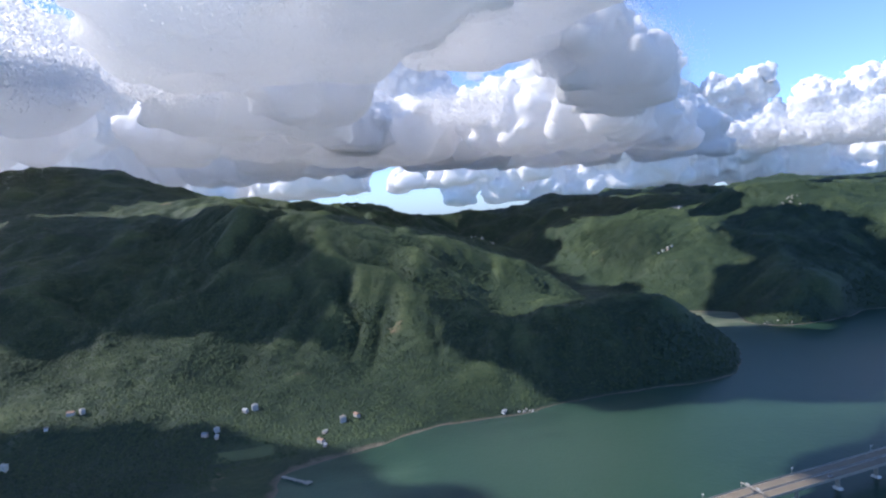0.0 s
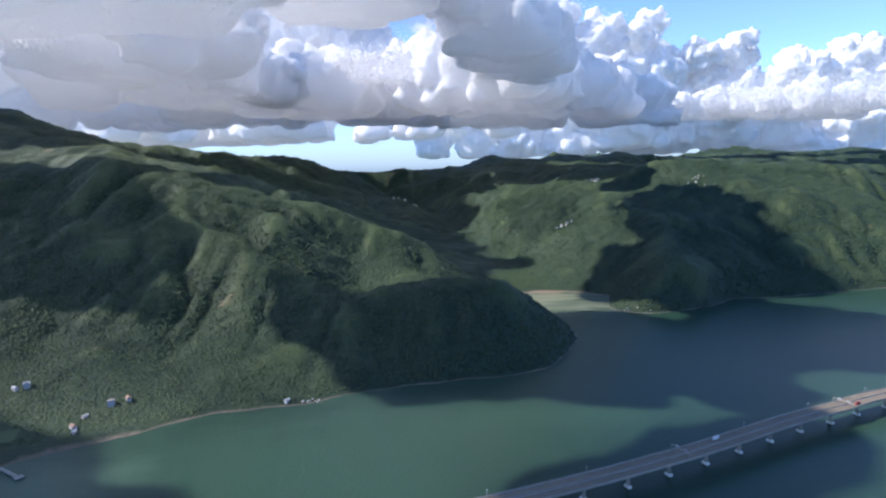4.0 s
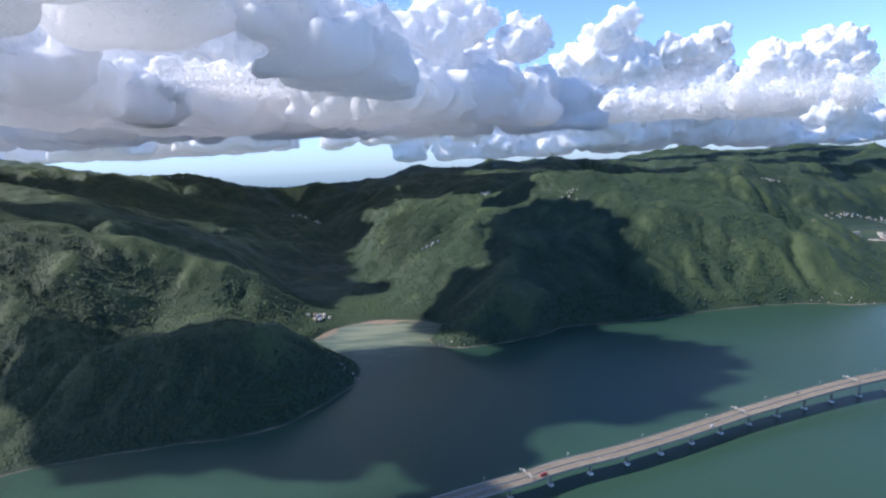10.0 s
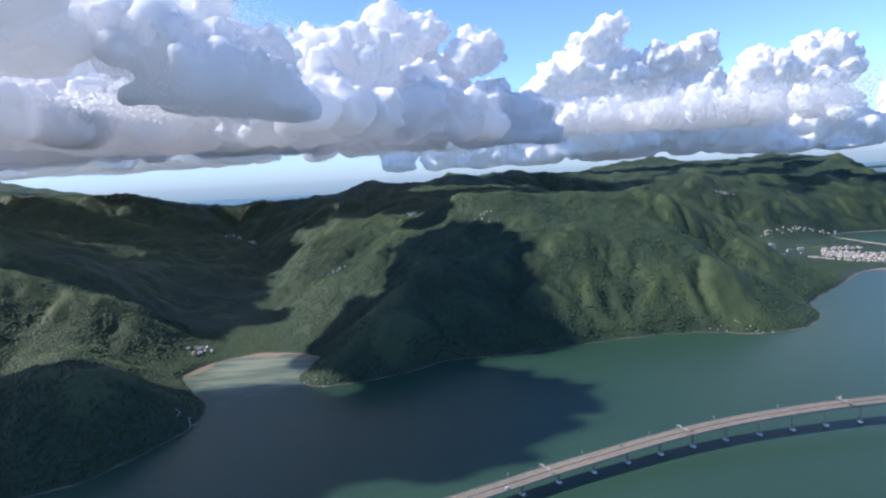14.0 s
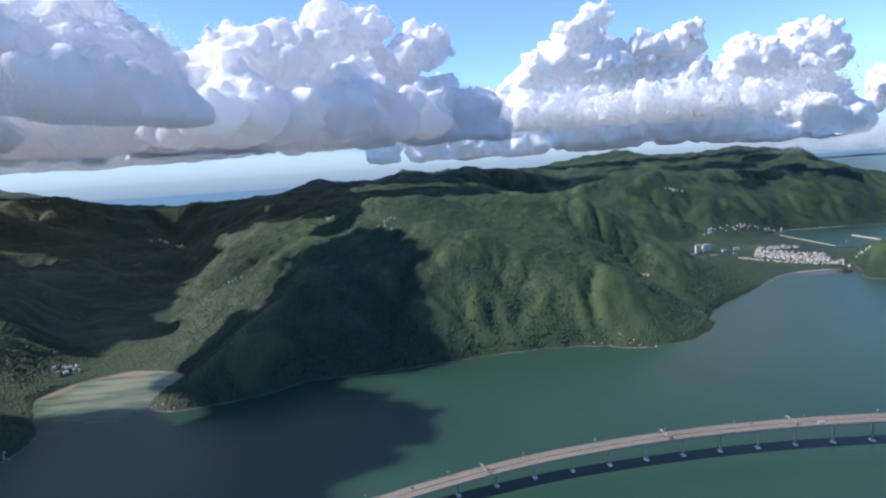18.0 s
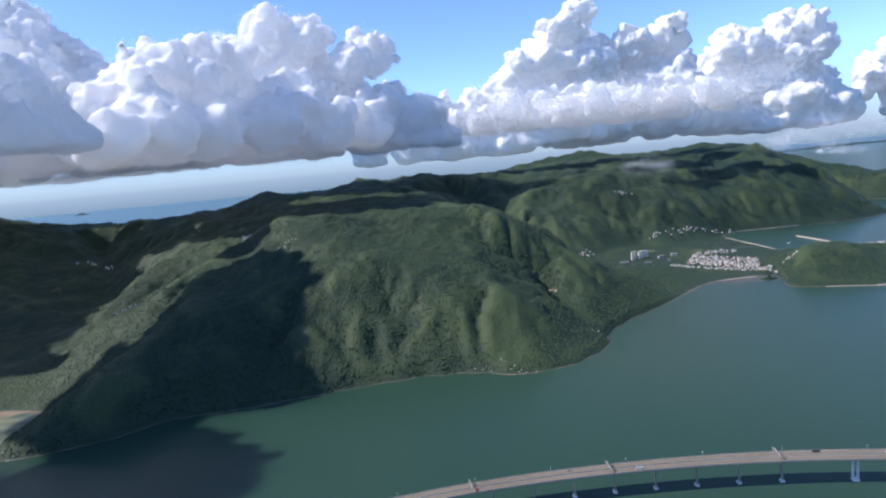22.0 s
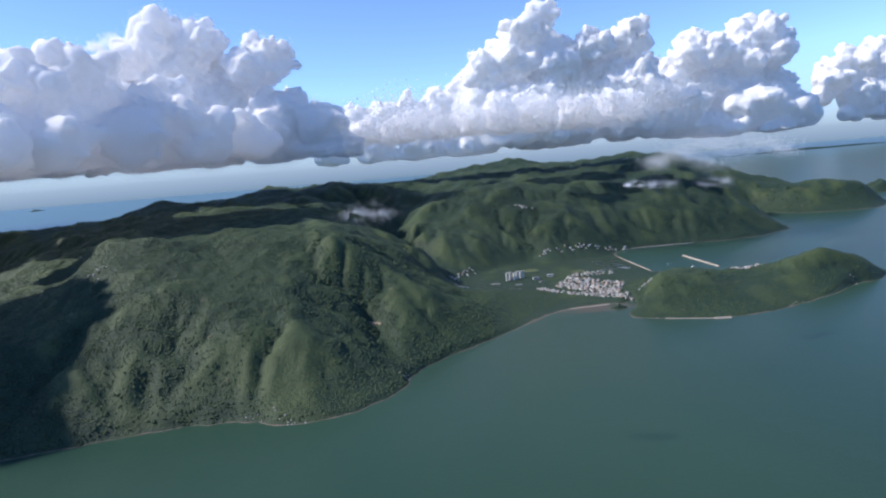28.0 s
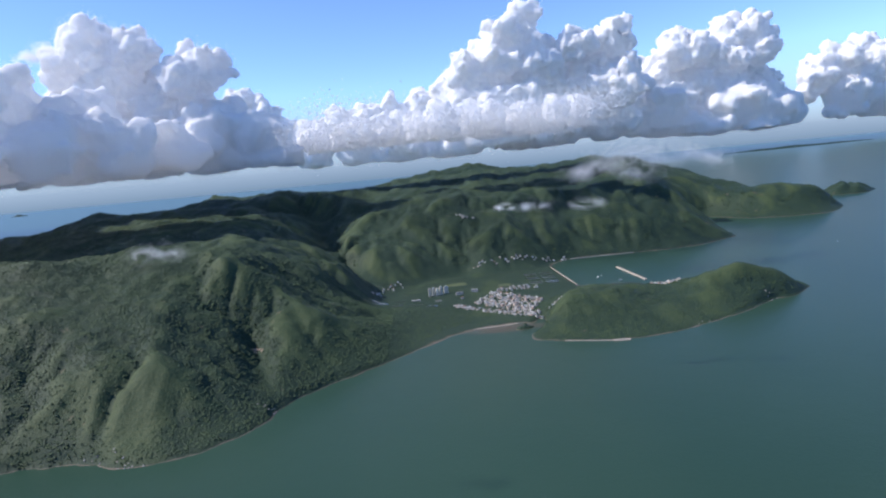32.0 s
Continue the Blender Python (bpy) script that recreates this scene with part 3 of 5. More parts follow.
def heading(s):
    a = bridge_line(s + 0.5) - bridge_line(s - 0.5)
    return math.degrees(math.atan2(a[1], a[0]))


bridge = new("sea_bridge")
tagged(bridge, "long curved concrete road bridge on piers over the sea", "bridge")
XS = np.arange(-50, 671, 5.0)
for side in (-1, 1):
    o = side * 2.02
    part("deck_girder", sweep([(o - 1.95, 0), (o - 1.95, -0.22), (o - 1.1, -0.42), (o - 0.8, -1.0), (o + 0.8, -1.0), (o + 1.1, -0.42), (o + 1.95, -0.22), (o + 1.95, 0)], XS), M_CONCRETE, bridge)
    part("carriageway", sweep([(o - 1.72, 0.004), (o + 1.72, 0.004), (o + 1.72, 0.03), (o - 1.72, 0.03)], XS), M_ROAD, bridge, "tan worn road surface")
    for e in (-1.84, 1.84):
        part("parapet", sweep([(o + e - 0.06, 0.004), (o + e + 0.06, 0.004), (o + e + 0.05, 0.3), (o + e - 0.05, 0.3)], XS), M_CONCRETE, bridge, "pale concrete parapet")
    for e in (-1.55, 1.55):
        part("edge_line", sweep([(o + e - 0.03, 0.034), (o + e + 0.03, 0.034), (o + e + 0.03, 0.04), (o + e - 0.03, 0.04)], XS), M_LINE, bridge, "white edge line")


def pier_at(s, tall=False):
    c, w = bridge_line(s), (0.5 if tall else 0.3)
    top = c[2] - 1.0
    pier = new("pier")
    pier.parent = bridge
    pier.matrix_basis = pose(c[0], c[1], 0, 0, 0, heading(s))
    for x in ((-0.75, 0.75) if tall else (0.0,)):
        part("column", block(bmesh.new(), x - 0.24, -0.5, 0.5, x + 0.24, 0.5, top - 0.75, bevel=0.1), M_WHITE if tall else M_CONCRETE, pier)
    bm = bmesh.new()
    lo = [bm.verts.new((x * w * 0.8, y * 0.5, top - 0.75)) for x, y in ((-1, -1), (1, -1), (1, 1), (-1, 1))]
    hi = [bm.verts.new((x * w * 0.9, y * 2.45, top)) for x, y in ((-1, -1), (1, -1), (1, 1), (-1, 1))]
    bm.faces.new(lo[::-1])
    bm.faces.new(hi)
    for k in range(4):
        bm.faces.new((lo[k], lo[(k + 1) % 4], hi[(k + 1) % 4], hi[k]))
    part("pier_head", bm, M_CONCRETE, pier)
    part("pile_cap", box(-w * 2.2, -1.0, -1.0, w * 2.2, 1.0, 0.6, bevel=0.25), M_WHITE, pier, "pale pile cap standing in the water")


MAIN_PIER = 511.0
pier_at(MAIN_PIER, tall=True)
for way, s in ((-1, MAIN_PIER - 22.5), (1, MAIN_PIER + 22.5)):
    while -46 < s < 660:
        pier_at(s)
        ahead = bridge_line(s + 1) - bridge_line(s)
        s += way * 13.9 / np.hypot(ahead[0], ahead[1])


def gantry_at(s):
    c = bridge_line(s)
    g = new("sign_gantry")
    g.matrix_basis = pose(*c, 0, 0, heading(s))
    tagged(g, "pale grey portal gantry across the bridge deck", "gantry", "gantries on the bridge")
    for y in (-3.16, 0.0, 3.16):
        part("post", box(-0.07, y - 0.07, 0.0, 0.07, y + 0.07, 1.6, bevel=0.02), M_CONCRETE, g)
    part("beam", box(-0.12, -3.25, 1.5, 0.12, 3.25, 1.75, bevel=0.04), M_CONCRETE, g)
    for y in (-2.0, 0.9):
        part("sign_panel", box(0.24, y, 1.2, 0.3, y + 1.1, 2.1, bevel=0.02), M_STEEL, g, "grey back of a sign panel")


for s in (59, 126, 189, 267, 319, 384, 431, 487, 556, 612):
    gantry_at(s)


def lamp_at(s, side):
    c = bridge_line(s)
    lamp = new("road_lamp")
    lamp.matrix_basis = pose(*c, 0, 0, heading(s))
    tagged(lamp, "slim grey road lamp standing on the parapet", "lamp", "lamps along the bridge")
    part("pole", box(-0.045, side * 3.17 - 0.045, 0.0, 0.045, side * 3.17 + 0.045, 1.7, bevel=0.015), M_STEEL, lamp)
    part("lamp_head", box(-0.07, side * 2.85 - 0.25, 1.68, 0.07, side * 2.85 + 0.4, 1.78, bevel=0.02), M_WHITE, lamp)


for s in np.arange(-30, 650, 26.0):
    lamp_at(s, 1)


def vehicle(s, lane, kind):
    c, h = bridge_line(s), heading(s)
    side = Matrix.Rotation(radians(h), 4, "Z") @ Vector((0, lane * WIDE, 0))
    v = new(kind)
    v.matrix_basis = pose(c[0] + side.x, c[1] + side.y, c[2] + 0.03, 0, 0, h)
    n = {"lorry": 2.3, "van": 1.15, "car": 0.95}[kind]
    tagged(v, {"lorry": "dark box lorry driving on the bridge road", "van": "pale delivery van on the bridge road", "car": "small car on the bridge road"}[kind], kind)
    hi = {"lorry": 0.85, "van": 0.5, "car": 0.22}[kind]
    part("body", box(-n / 2, -0.24, 0.09, n / 2, 0.24, 0.09 + hi, bevel=0.04), M_CAR, v)
    if kind == "car":
        part("cabin", box(-n * 0.28, -0.2, 0.3, n * 0.22, 0.2, 0.44, bevel=0.05), M_GLASS, v)
    else:
        part("windscreen", box(n / 2, -0.2, 0.09 + hi * 0.45, n / 2 + 0.02, 0.2, 0.09 + hi * 0.85, bevel=0.005), M_GLASS, v)
    for x in (-n * 0.32, n * 0.32):
        for y in (-0.22, 0.22):
            bm = bmesh.new()
            bmesh.ops.create_cone(bm, cap_ends=True, segments=12, radius1=0.09, radius2=0.09, depth=0.07, matrix=pose(x, y, 0.09, 90, 0, 0))
            part("wheel", bm, M_TYRE, v)


for s, lane, kind in ((193, -2.5, "lorry"), (212, -1.2, "car"), (253, -2.5, "van"), (140, 2.3, "lorry"), (322, -1.0, "car"), (386, -2.4, "van"), (418, 2.2, "car"), (441, -2.4, "lorry"), (500, 2.3, "lorry"), (521, 1.2, "van"), (527, -2.3, "car"), (546, 2.4, "car"), (80, -2.4, "car"), (296, 2.3, "car")):
    vehicle(s, lane, kind)

# ---- clouds ----
_b = bmesh.new()
bmesh.ops.create_icosphere(_b, subdivisions=2, radius=1.0)
_b.verts.index_update()
BALL_V = np.array([v.co[:] for v in _b.verts])
BALL_F = np.array([[v.index for v in f.verts] for f in _b.faces])
_b.free()


def billows(ob, voxel, soften, swells, grow=0.0):
    """Fuses the puffs into one skin and swells it unevenly."""
    rm = ob.modifiers.new("fuse", "REMESH")
    rm.mode, rm.voxel_size, rm.use_smooth_shade = "VOXEL", voxel, True
    sm = ob.modifiers.new("soften", "SMOOTH")
    sm.iterations, sm.factor = soften, 0.5
    for size, amount in swells:
        tex = bpy.data.textures.new("billow", "CLOUDS")
        tex.noise_scale, tex.noise_depth = size, 2
        dm = ob.modifiers.new("billow", "DISPLACE")
        dm.texture, dm.texture_coords, dm.strength, dm.mid_level = tex, "GLOBAL", amount * 2, 0.5
    if grow:
        dm = ob.modifiers.new("grow", "DISPLACE")
        dm.strength, dm.mid_level = grow, 0.0


def torn_edge(ob, n, size, fleck, seed):
    """A loose haze of droplet flecks, thick at the cloud's skin and thinning outwards in tufts."""
    rs = np.random.RandomState(seed)
    done = ob.evaluated_get(bpy.context.evaluated_depsgraph_get())
    me = done.to_mesh()
    co, nor = np.zeros(len(me.vertices) * 3, np.float32), np.zeros(len(me.vertices) * 3, np.float32)
    me.vertices.foreach_get("co", co)
    me.vertex_normals.foreach_get("vector", nor)
    done.to_mesh_clear()
    co, nor = co.reshape(-1, 3), nor.reshape(-1, 3)
    k = rs.randint(0, len(co), n)
    p, d = co[k], nor[k]
    tuft = np.clip(0.9 + 1.9 * grain(p[:, 0] + p[:, 2], p[:, 1] + 0.6 * p[:, 2], size * 7, seed), 0.15, 2.2)
    p = p + d * (rs.uniform(0, 1, n) ** 1.6 * tuft * size * 2.6)[:, None] + rs.normal(0, size * 0.5, (n, 3))
    a, b = rs.normal(0, 1, (n, 3)), rs.normal(0, 1, (n, 3))
    a /= np.linalg.norm(a, axis=1, keepdims=True)
    b -= a * (a * b).sum(1, keepdims=True)
    b /= np.linalg.norm(b, axis=1, keepdims=True)
    r = fleck * rs.uniform(0.6, 1.3, (n, 1))
    v = np.stack([p + a * r, p - a * r * 0.5 + b * r * 0.87, p - a * r * 0.5 - b * r * 0.87], 1).reshape(-1, 3)
    shell = from_arrays("torn_edge", v, np.arange(n * 3).reshape(-1, 3), M_FLECK, False)
    shell.parent = ob
    return tagged(shell, "soft torn edge of the cloud", kind="stuff")


def settled(ob, flat, calm):
    """Bakes the swollen skin; calms it towards its base, which lies flat, and makes each piece a cloud of its own."""
    done = ob.evaluated_get(bpy.context.evaluated_depsgraph_get())
    me = done.to_mesh()
    n, k = len(me.vertices), len(me.polygons)
    co, quads, edges = np.zeros(n * 3, np.float32), np.zeros(k * 4, np.int32), np.zeros(len(me.edges) * 2, np.int32)
    me.vertices.foreach_get("co", co)
    me.polygons.foreach_get("vertices", quads)
    me.edges.foreach_get("vertices", edges)
    done.to_mesh_clear()
    co, quads, (a, b) = co.reshape(-1, 3).astype(float), quads.reshape(-1, 4), edges.reshape(-1, 2).T
    piece = np.arange(n)
    while True:
        low = np.minimum(piece[a], piece[b])
        after = piece.copy()
        np.minimum.at(after, a, low)
        np.minimum.at(after, b, low)
        after = after[after]
        if (after == piece).all():
            break
        piece = after
    count = np.maximum(np.bincount(a, minlength=n) + np.bincount(b, minlength=n), 1)[:, None]
    top = np.percentile(co[:, 2], 97)
    w = np.clip(1.15 - (co[:, 2:3] - flat) / max(1.0, (top - flat) * calm), 0.0, 1.0)
    for _ in range(12):
        total = np.zeros_like(co)
        for axis in range(3):
            total[:, axis] = np.bincount(a, co[b, axis], n) + np.bincount(b, co[a, axis], n)
        co += w * 0.6 * (total / count - co)
    under = np.minimum(co[:, 2] - flat - 2.0, 0)
    co[:, 2] -= under * 0.55
    name, mat, old = ob.name.split(".")[0], ob.data.materials[0], ob.data
    bpy.data.objects.remove(ob)
    bpy.data.meshes.remove(old)
    made, sizes = [], np.bincount(piece, minlength=n)
    for main in np.nonzero(sizes > 0.03 * n)[0]:
        keep = piece == main
        remap = np.cumsum(keep) - 1
        made.append((from_arrays(name, co[keep], remap[quads[keep[quads[:, 0]]]], mat), sizes[main] / n))
    return made


def cloud(name, puffs, seed, voxel, lumps=26, flat=None, skin=None, fluff=None, soften=3, calm=0.45, label="white cumulus cloud with a grey base"):
    """A cumulus from big puffs (x, y, z, r), each grown over with smaller ones and fused into one skin."""
    rng = random.Random(seed)
    todo = []
    for x, y, z, r in puffs:
        todo.append((x, y, z, r))
        for _ in range(lumps):
            d = Vector((rng.gauss(0, 1), rng.gauss(0, 1), abs(rng.gauss(0, 1)) * 0.9 - 0.25)).normalized()
            rr = r * rng.uniform(0.22, 0.48)
            c = Vector((x, y, z)) + d * (r - rr * 0.2)
            todo.append((*c, rr))
            for _ in range(4):
                e = (d + Vector((rng.gauss(0, .7), rng.gauss(0, .7), rng.gauss(0, .7)))).normalized()
                r3 = rr * rng.uniform(0.3, 0.5)
                if r3 > voxel * 0.9:
                    todo.append((*(c + e * (rr - r3 * 0.1)), r3))
    if flat is not None and skin is None:
        for x, y, z, r in puffs:
            if z - r < flat + 0.6 * r:
                todo += [(x + d * r, y - 0.2 * r, flat + r * rng.uniform(0.22, 0.5), r * rng.uniform(0.28, 0.4)) for d in (-0.85, -0.3, 0.3, 0.85)]
    todo = np.array(todo)
    v = (BALL_V[None] * todo[:, None, 3:4] + todo[:, None, :3]).reshape(-1, 3)
    f = (BALL_F[None] + (np.arange(len(todo)) * len(BALL_V))[:, None, None]).reshape(-1, 3)
    if flat is not None:
        low = v[:, 2] < flat
        v[low, 2] = flat + (v[low, 2] - flat) * 0.3
    low_z, big = float(v[:, 2].min()), voxel > 8
    ob = from_arrays(name, v, f, skin or (M_CLOUD_FAR if big else M_CLOUD))
    billows(ob, voxel, soften, ((voxel * 14, voxel * 4.0), (voxel * 6, voxel * 1.8), (voxel * 2.6, voxel * 1.5)))
    for ob, share in settled(ob, low_z if flat is None else flat, calm):
        tagged(ob, label, "cloud", "clouds over the island")
        if fluff:
            torn_edge(ob, int(fluff[0] * share), voxel * (fluff[2] if len(fluff) > 2 else 1.0), fluff[1], seed)


THICK, THIN = (110000, 0.22, 1.6), (40000, 0.3, 1.6)
# the tower over the southern ridge, and the bank that joins it
TOWER = [(148, 939, 322, 27), (115, 928, 286, 23), (150, 952, 276, 47), (201, 932, 301, 27), (257, 925, 259, 23), (279, 952, 272, 29), (203, 993, 229, 51), (90, 984, 231, 47), (293, 981, 200, 31), (342, 938, 185, 31), (372, 963, 156, 24), (273, 942, 176, 44), (151, 934, 183, 43), (69, 928, 190, 38), (11, 937, 199, 34), (188, 984, 164, 33), (93, 935, 166, 28)]
cloud("cumulus_cloud", TOWER, 3, 3.0, lumps=18, flat=139, fluff=(100000, 0.4))
BANK = [(-96, 864, 254, 31), (-51, 856, 242, 29), (-23, 874, 221, 30), (25, 859, 201, 28), (-71, 854, 199, 42), (-31, 874, 179, 37), (7, 905, 165, 30), (-202, 859, 303, 47), (-131, 848, 285, 43), (-288, 872, 301, 54), (-344, 852, 297, 53), (-262, 904, 238, 65), (-164, 901, 224, 57), (-60, 858, 206, 46), (-339, 883, 233, 72), (6, 862, 187, 36), (-385, 854, 244, 70), (-470, 848, 261, 85), (-588, 857, 269, 94), (-343, 885, 340, 60), (-250, 885, 340, 58), (-170, 880, 318, 50), (-112, 880, 284, 38), (-72, 880, 258, 30), (-420, 880, 330, 62)]
cloud("cumulus_cloud", BANK, 5, 3.5, lumps=18, flat=143, fluff=(110000, 0.45))
# the far banks in the west
FAR_A = [(1172, 3687, 878, 85), (1046, 3655, 779, 110), (1169, 3725, 718, 119), (957, 3667, 647, 137), (819, 3646, 593, 111), (1211, 3726, 569, 166), (711, 3850, 513, 111), (528, 3822, 425, 110), (336, 3814, 408, 96), (220, 3683, 376, 73), (799, 3759, 412, 169), (1057, 3696, 351, 200), (1403, 3671, 687, 78), (1481, 3655, 708, 65), (1669, 3681, 712, 104), (1583, 3853, 587, 138), (1433, 3829, 463, 151), (447, 3824, 296, 125), (723, 3822, 254, 153), (1690, 3676, 454, 145)]
FAR_A += [(-523, 3750, 551, 78), (-416, 3750, 475, 86), (-315, 3750, 350, 93), (-167, 3750, 320, 107), (22, 3750, 336, 114), (191, 3750, 330, 128), (363, 3750, 354, 128), (-131, 3750, 199, 93), (141, 3750, 191, 107), (413, 3750, 182, 121), (685, 3750, 164, 121)]
cloud("cumulus_cloud", FAR_A, 7, 9.5, lumps=16, flat=140, soften=3, fluff=(70000, 1.1))
FAR_B = [(2121, 3937, 637, 112), (2264, 3905, 635, 97), (2458, 3975, 716, 106), (2602, 3917, 708, 104), (2642, 3896, 616, 90), (2439, 3976, 563, 142), (2280, 4100, 454, 184), (2670, 4072, 433, 132), (2007, 4064, 438, 161), (2021, 3933, 267, 178), (2415, 4009, 273, 181), (2669, 3946, 240, 143), (1661, 3921, 299, 177), (1370, 3905, 264, 163), (1087, 3931, 248, 143)]
FAR_B += [(2471, 3900, 290, 156), (2772, 3900, 228, 96), (2290, 3900, 115, 141), (2611, 3900, 103, 126)]
cloud("cumulus_cloud", FAR_B, 9, 9.5, lumps=16, flat=140, soften=3, fluff=(60000, 1.1))
cloud("cumulus_cloud", [(3139, 4118, 433, 111), (3274, 4102, 508, 110), (3402, 4138, 538, 96), (3499, 4109, 489, 147), (3293, 4098, 308, 125), (3079, 4138, 332, 75), (3650, 4200, 289, 189)], 15, 9.5, lumps=16, flat=140, soften=3)
# the broken grey sheet under which the flight begins, laid out to shade the ground
SHEET = "wide grey cloud sheet with a dark ragged base"
cloud("overhead_cloud", [(5, 264, 188, 22), (29, 264, 190, 24), (51, 284, 190, 25), (71, 304, 186, 20), (33, 296, 192, 28), (7, 298, 190, 25), (47, 322, 188, 23), (19, 330, 188, 22), (0, 358, 182, 22), (24, 372, 184, 24), (-22, 378, 184, 24), (2, 398, 186, 24)], 21, 3.4, lumps=22, flat=172, label=SHEET, calm=0.5, skin=M_SHEET, soften=5, fluff=THICK)
# unseen shadow caster, added above the view to shade the water and bridge
cloud("overhead_cloud", [(-72, 146, 170, 20), (-48, 156, 172, 22), (-26, 170, 170, 15)], 28, 4.1, lumps=12, flat=152, label=SHEET, calm=0.5, skin=M_SHEET, soften=8, fluff=THIN)
cloud("overhead_cloud", [(104, 398, 160, 20), (112, 428, 162, 25), (118, 462, 162, 26), (120, 496, 160, 22), (84, 440, 160, 20), (82, 400, 182, 24), (90, 430, 184, 28), (97, 465, 184, 28), (100, 496, 180, 24), (62, 425, 203, 26), (72, 460, 204, 28), (58, 395, 198, 22)], 26, 3.4, lumps=18, flat=147, label=SHEET, calm=0.3, fluff=(90000, 0.3, 1.6))
cloud("overhead_cloud", [(-120, 238, 168, 32), (-85, 248, 172, 34), (-45, 262, 172, 34), (-95, 285, 172, 34), (-55, 300, 168, 32), (-15, 235, 166, 28), (-140, 252, 168, 26), (-138, 286, 170, 26)], 22, 3.8, lumps=22, flat=147, label=SHEET, calm=0.5, skin=M_SHEET, soften=5, fluff=THICK)
# shadow casters added mostly out of view, to darken the eastern mountain slopes
cloud("overhead_cloud", [(-300, 320, 186, 46), (-345, 350, 190, 54), (-395, 380, 192, 56), (-320, 390, 186, 46), (-400, 310, 188, 50), (-275, 130, 178, 36), (-330, 150, 182, 42), (-480, 500, 195, 50), (-530, 560, 198, 60), (-600, 640, 200, 64), (-440, 560, 192, 46)], 23, 5.7, lumps=18, flat=150, label=SHEET, calm=0.5, skin=M_SHEET, soften=6, fluff=THIN)
cloud("overhead_cloud", [(-230, 640, 182, 44), (-150, 670, 184, 44), (-80, 700, 178, 40), (-190, 740, 184, 49), (-100, 770, 178, 43), (-40, 810, 170, 34), (-270, 780, 188, 52), (-300, 600, 182, 41), (-120, 640, 176, 34), (-195, 690, 184, 36), (-60, 745, 176, 34)], 24, 4.6, lumps=22, flat=146, label=SHEET, fluff=(70000, 0.33))
cloud("overhead_cloud", [(122, 560, 160, 20), (140, 610, 162, 22), (165, 660, 166, 26), (110, 640, 178, 34), (70, 670, 186, 38), (120, 700, 190, 42), (30, 700, 188, 40), (80, 750, 196, 46), (150, 760, 196, 46), (20, 770, 190, 42), (190, 790, 190, 42), (100, 690, 226, 34), (150, 730, 226, 36), (200, 720, 168, 30), (235, 790, 168, 34), (270, 850, 166, 32)], 25, 3.4, lumps=15, flat=142, label=SHEET, fluff=(60000, 0.3))
cloud("overhead_cloud", [(-215, 430, 180, 30), (-180, 470, 178, 32), (-155, 520, 178, 32), (-150, 570, 176, 30), (-130, 620, 176, 30), (-107, 462, 178, 26), (-137, 425, 178, 26), (-225, 530, 178, 28)], 20, 3.8, lumps=18, flat=150, label=SHEET, fluff=THIN)
cloud("ridge_cloud", [(590, 935, 176, 20), (645, 965, 178, 22), (700, 985, 178, 22), (745, 950, 176, 20), (790, 1010, 176, 20), (330, 1090, 172, 22), (385, 1120, 176, 24), (440, 1105, 178, 26), (470, 1010, 176, 22), (560, 1020, 178, 24), (640, 1040, 180, 26), (720, 1070, 178, 24), (500, 1115, 178, 24), (555, 1125, 183, 28), (610, 1135, 186, 30), (670, 1150, 186, 31), (730, 1160, 184, 30), (785, 1165, 180, 26)], 27, 3.6, lumps=12, flat=155, soften=8, fluff=(50000, 0.4), label="grey cloud bank low over the southern ridge")
# small clouds far out over the southern sea
rng = random.Random(77)
cloud("cumulus_cloud", [(-1500 + 95 * k + rng.uniform(-30, 30), 2300 + rng.uniform(-200, 200), 205 + rng.uniform(-10, 25), rng.uniform(34, 62)) for k in range(20)] + [(-1520 + 42 * k + rng.uniform(-20, 20), 2250 + rng.uniform(-150, 150), 225 + rng.uniform(-15, 35), rng.uniform(50, 80)) for k in range(26)], 29, 8.5, lumps=12, flat=185, soften=6, calm=1.4, fluff=(40000, 0.8), label="row of small white clouds far out over the sea")
# low scraps over the town's hills: loose flecks with no solid core
def scrap(puffs, seed, n, size, label):
    rs = np.random.RandomState(seed)
    q = np.array(puffs)[rs.randint(0, len(puffs), n)]
    p = q[:, :3] + rs.normal(0, 1, (n, 3)) * q[:, 3:4] * (0.75, 0.6, 0.4)
    w = grain(p[:, 0] + p[:, 1] * 0.4, p[:, 2] * 1.6, q[0, 3] * 1.3, seed) + grain(p[:, 0], p[:, 2] * 1.4 + p[:, 1], q[0, 3] * 0.5, seed) * 0.5
    p = p[w > -0.12]
    n = len(p)
    a, b = rs.normal(0, size, (n, 3)), rs.normal(0, size, (n, 3))
    v = np.stack([p + a, p - a * 0.5 + b, p - a * 0.5 - b], 1).reshape(-1, 3)
    ob = from_arrays("low_cloud", v, np.arange(n * 3).reshape(-1, 3), M_FLECK, False)
    return tagged(ob, label, "cloud", "clouds over the island", kind="stuff")


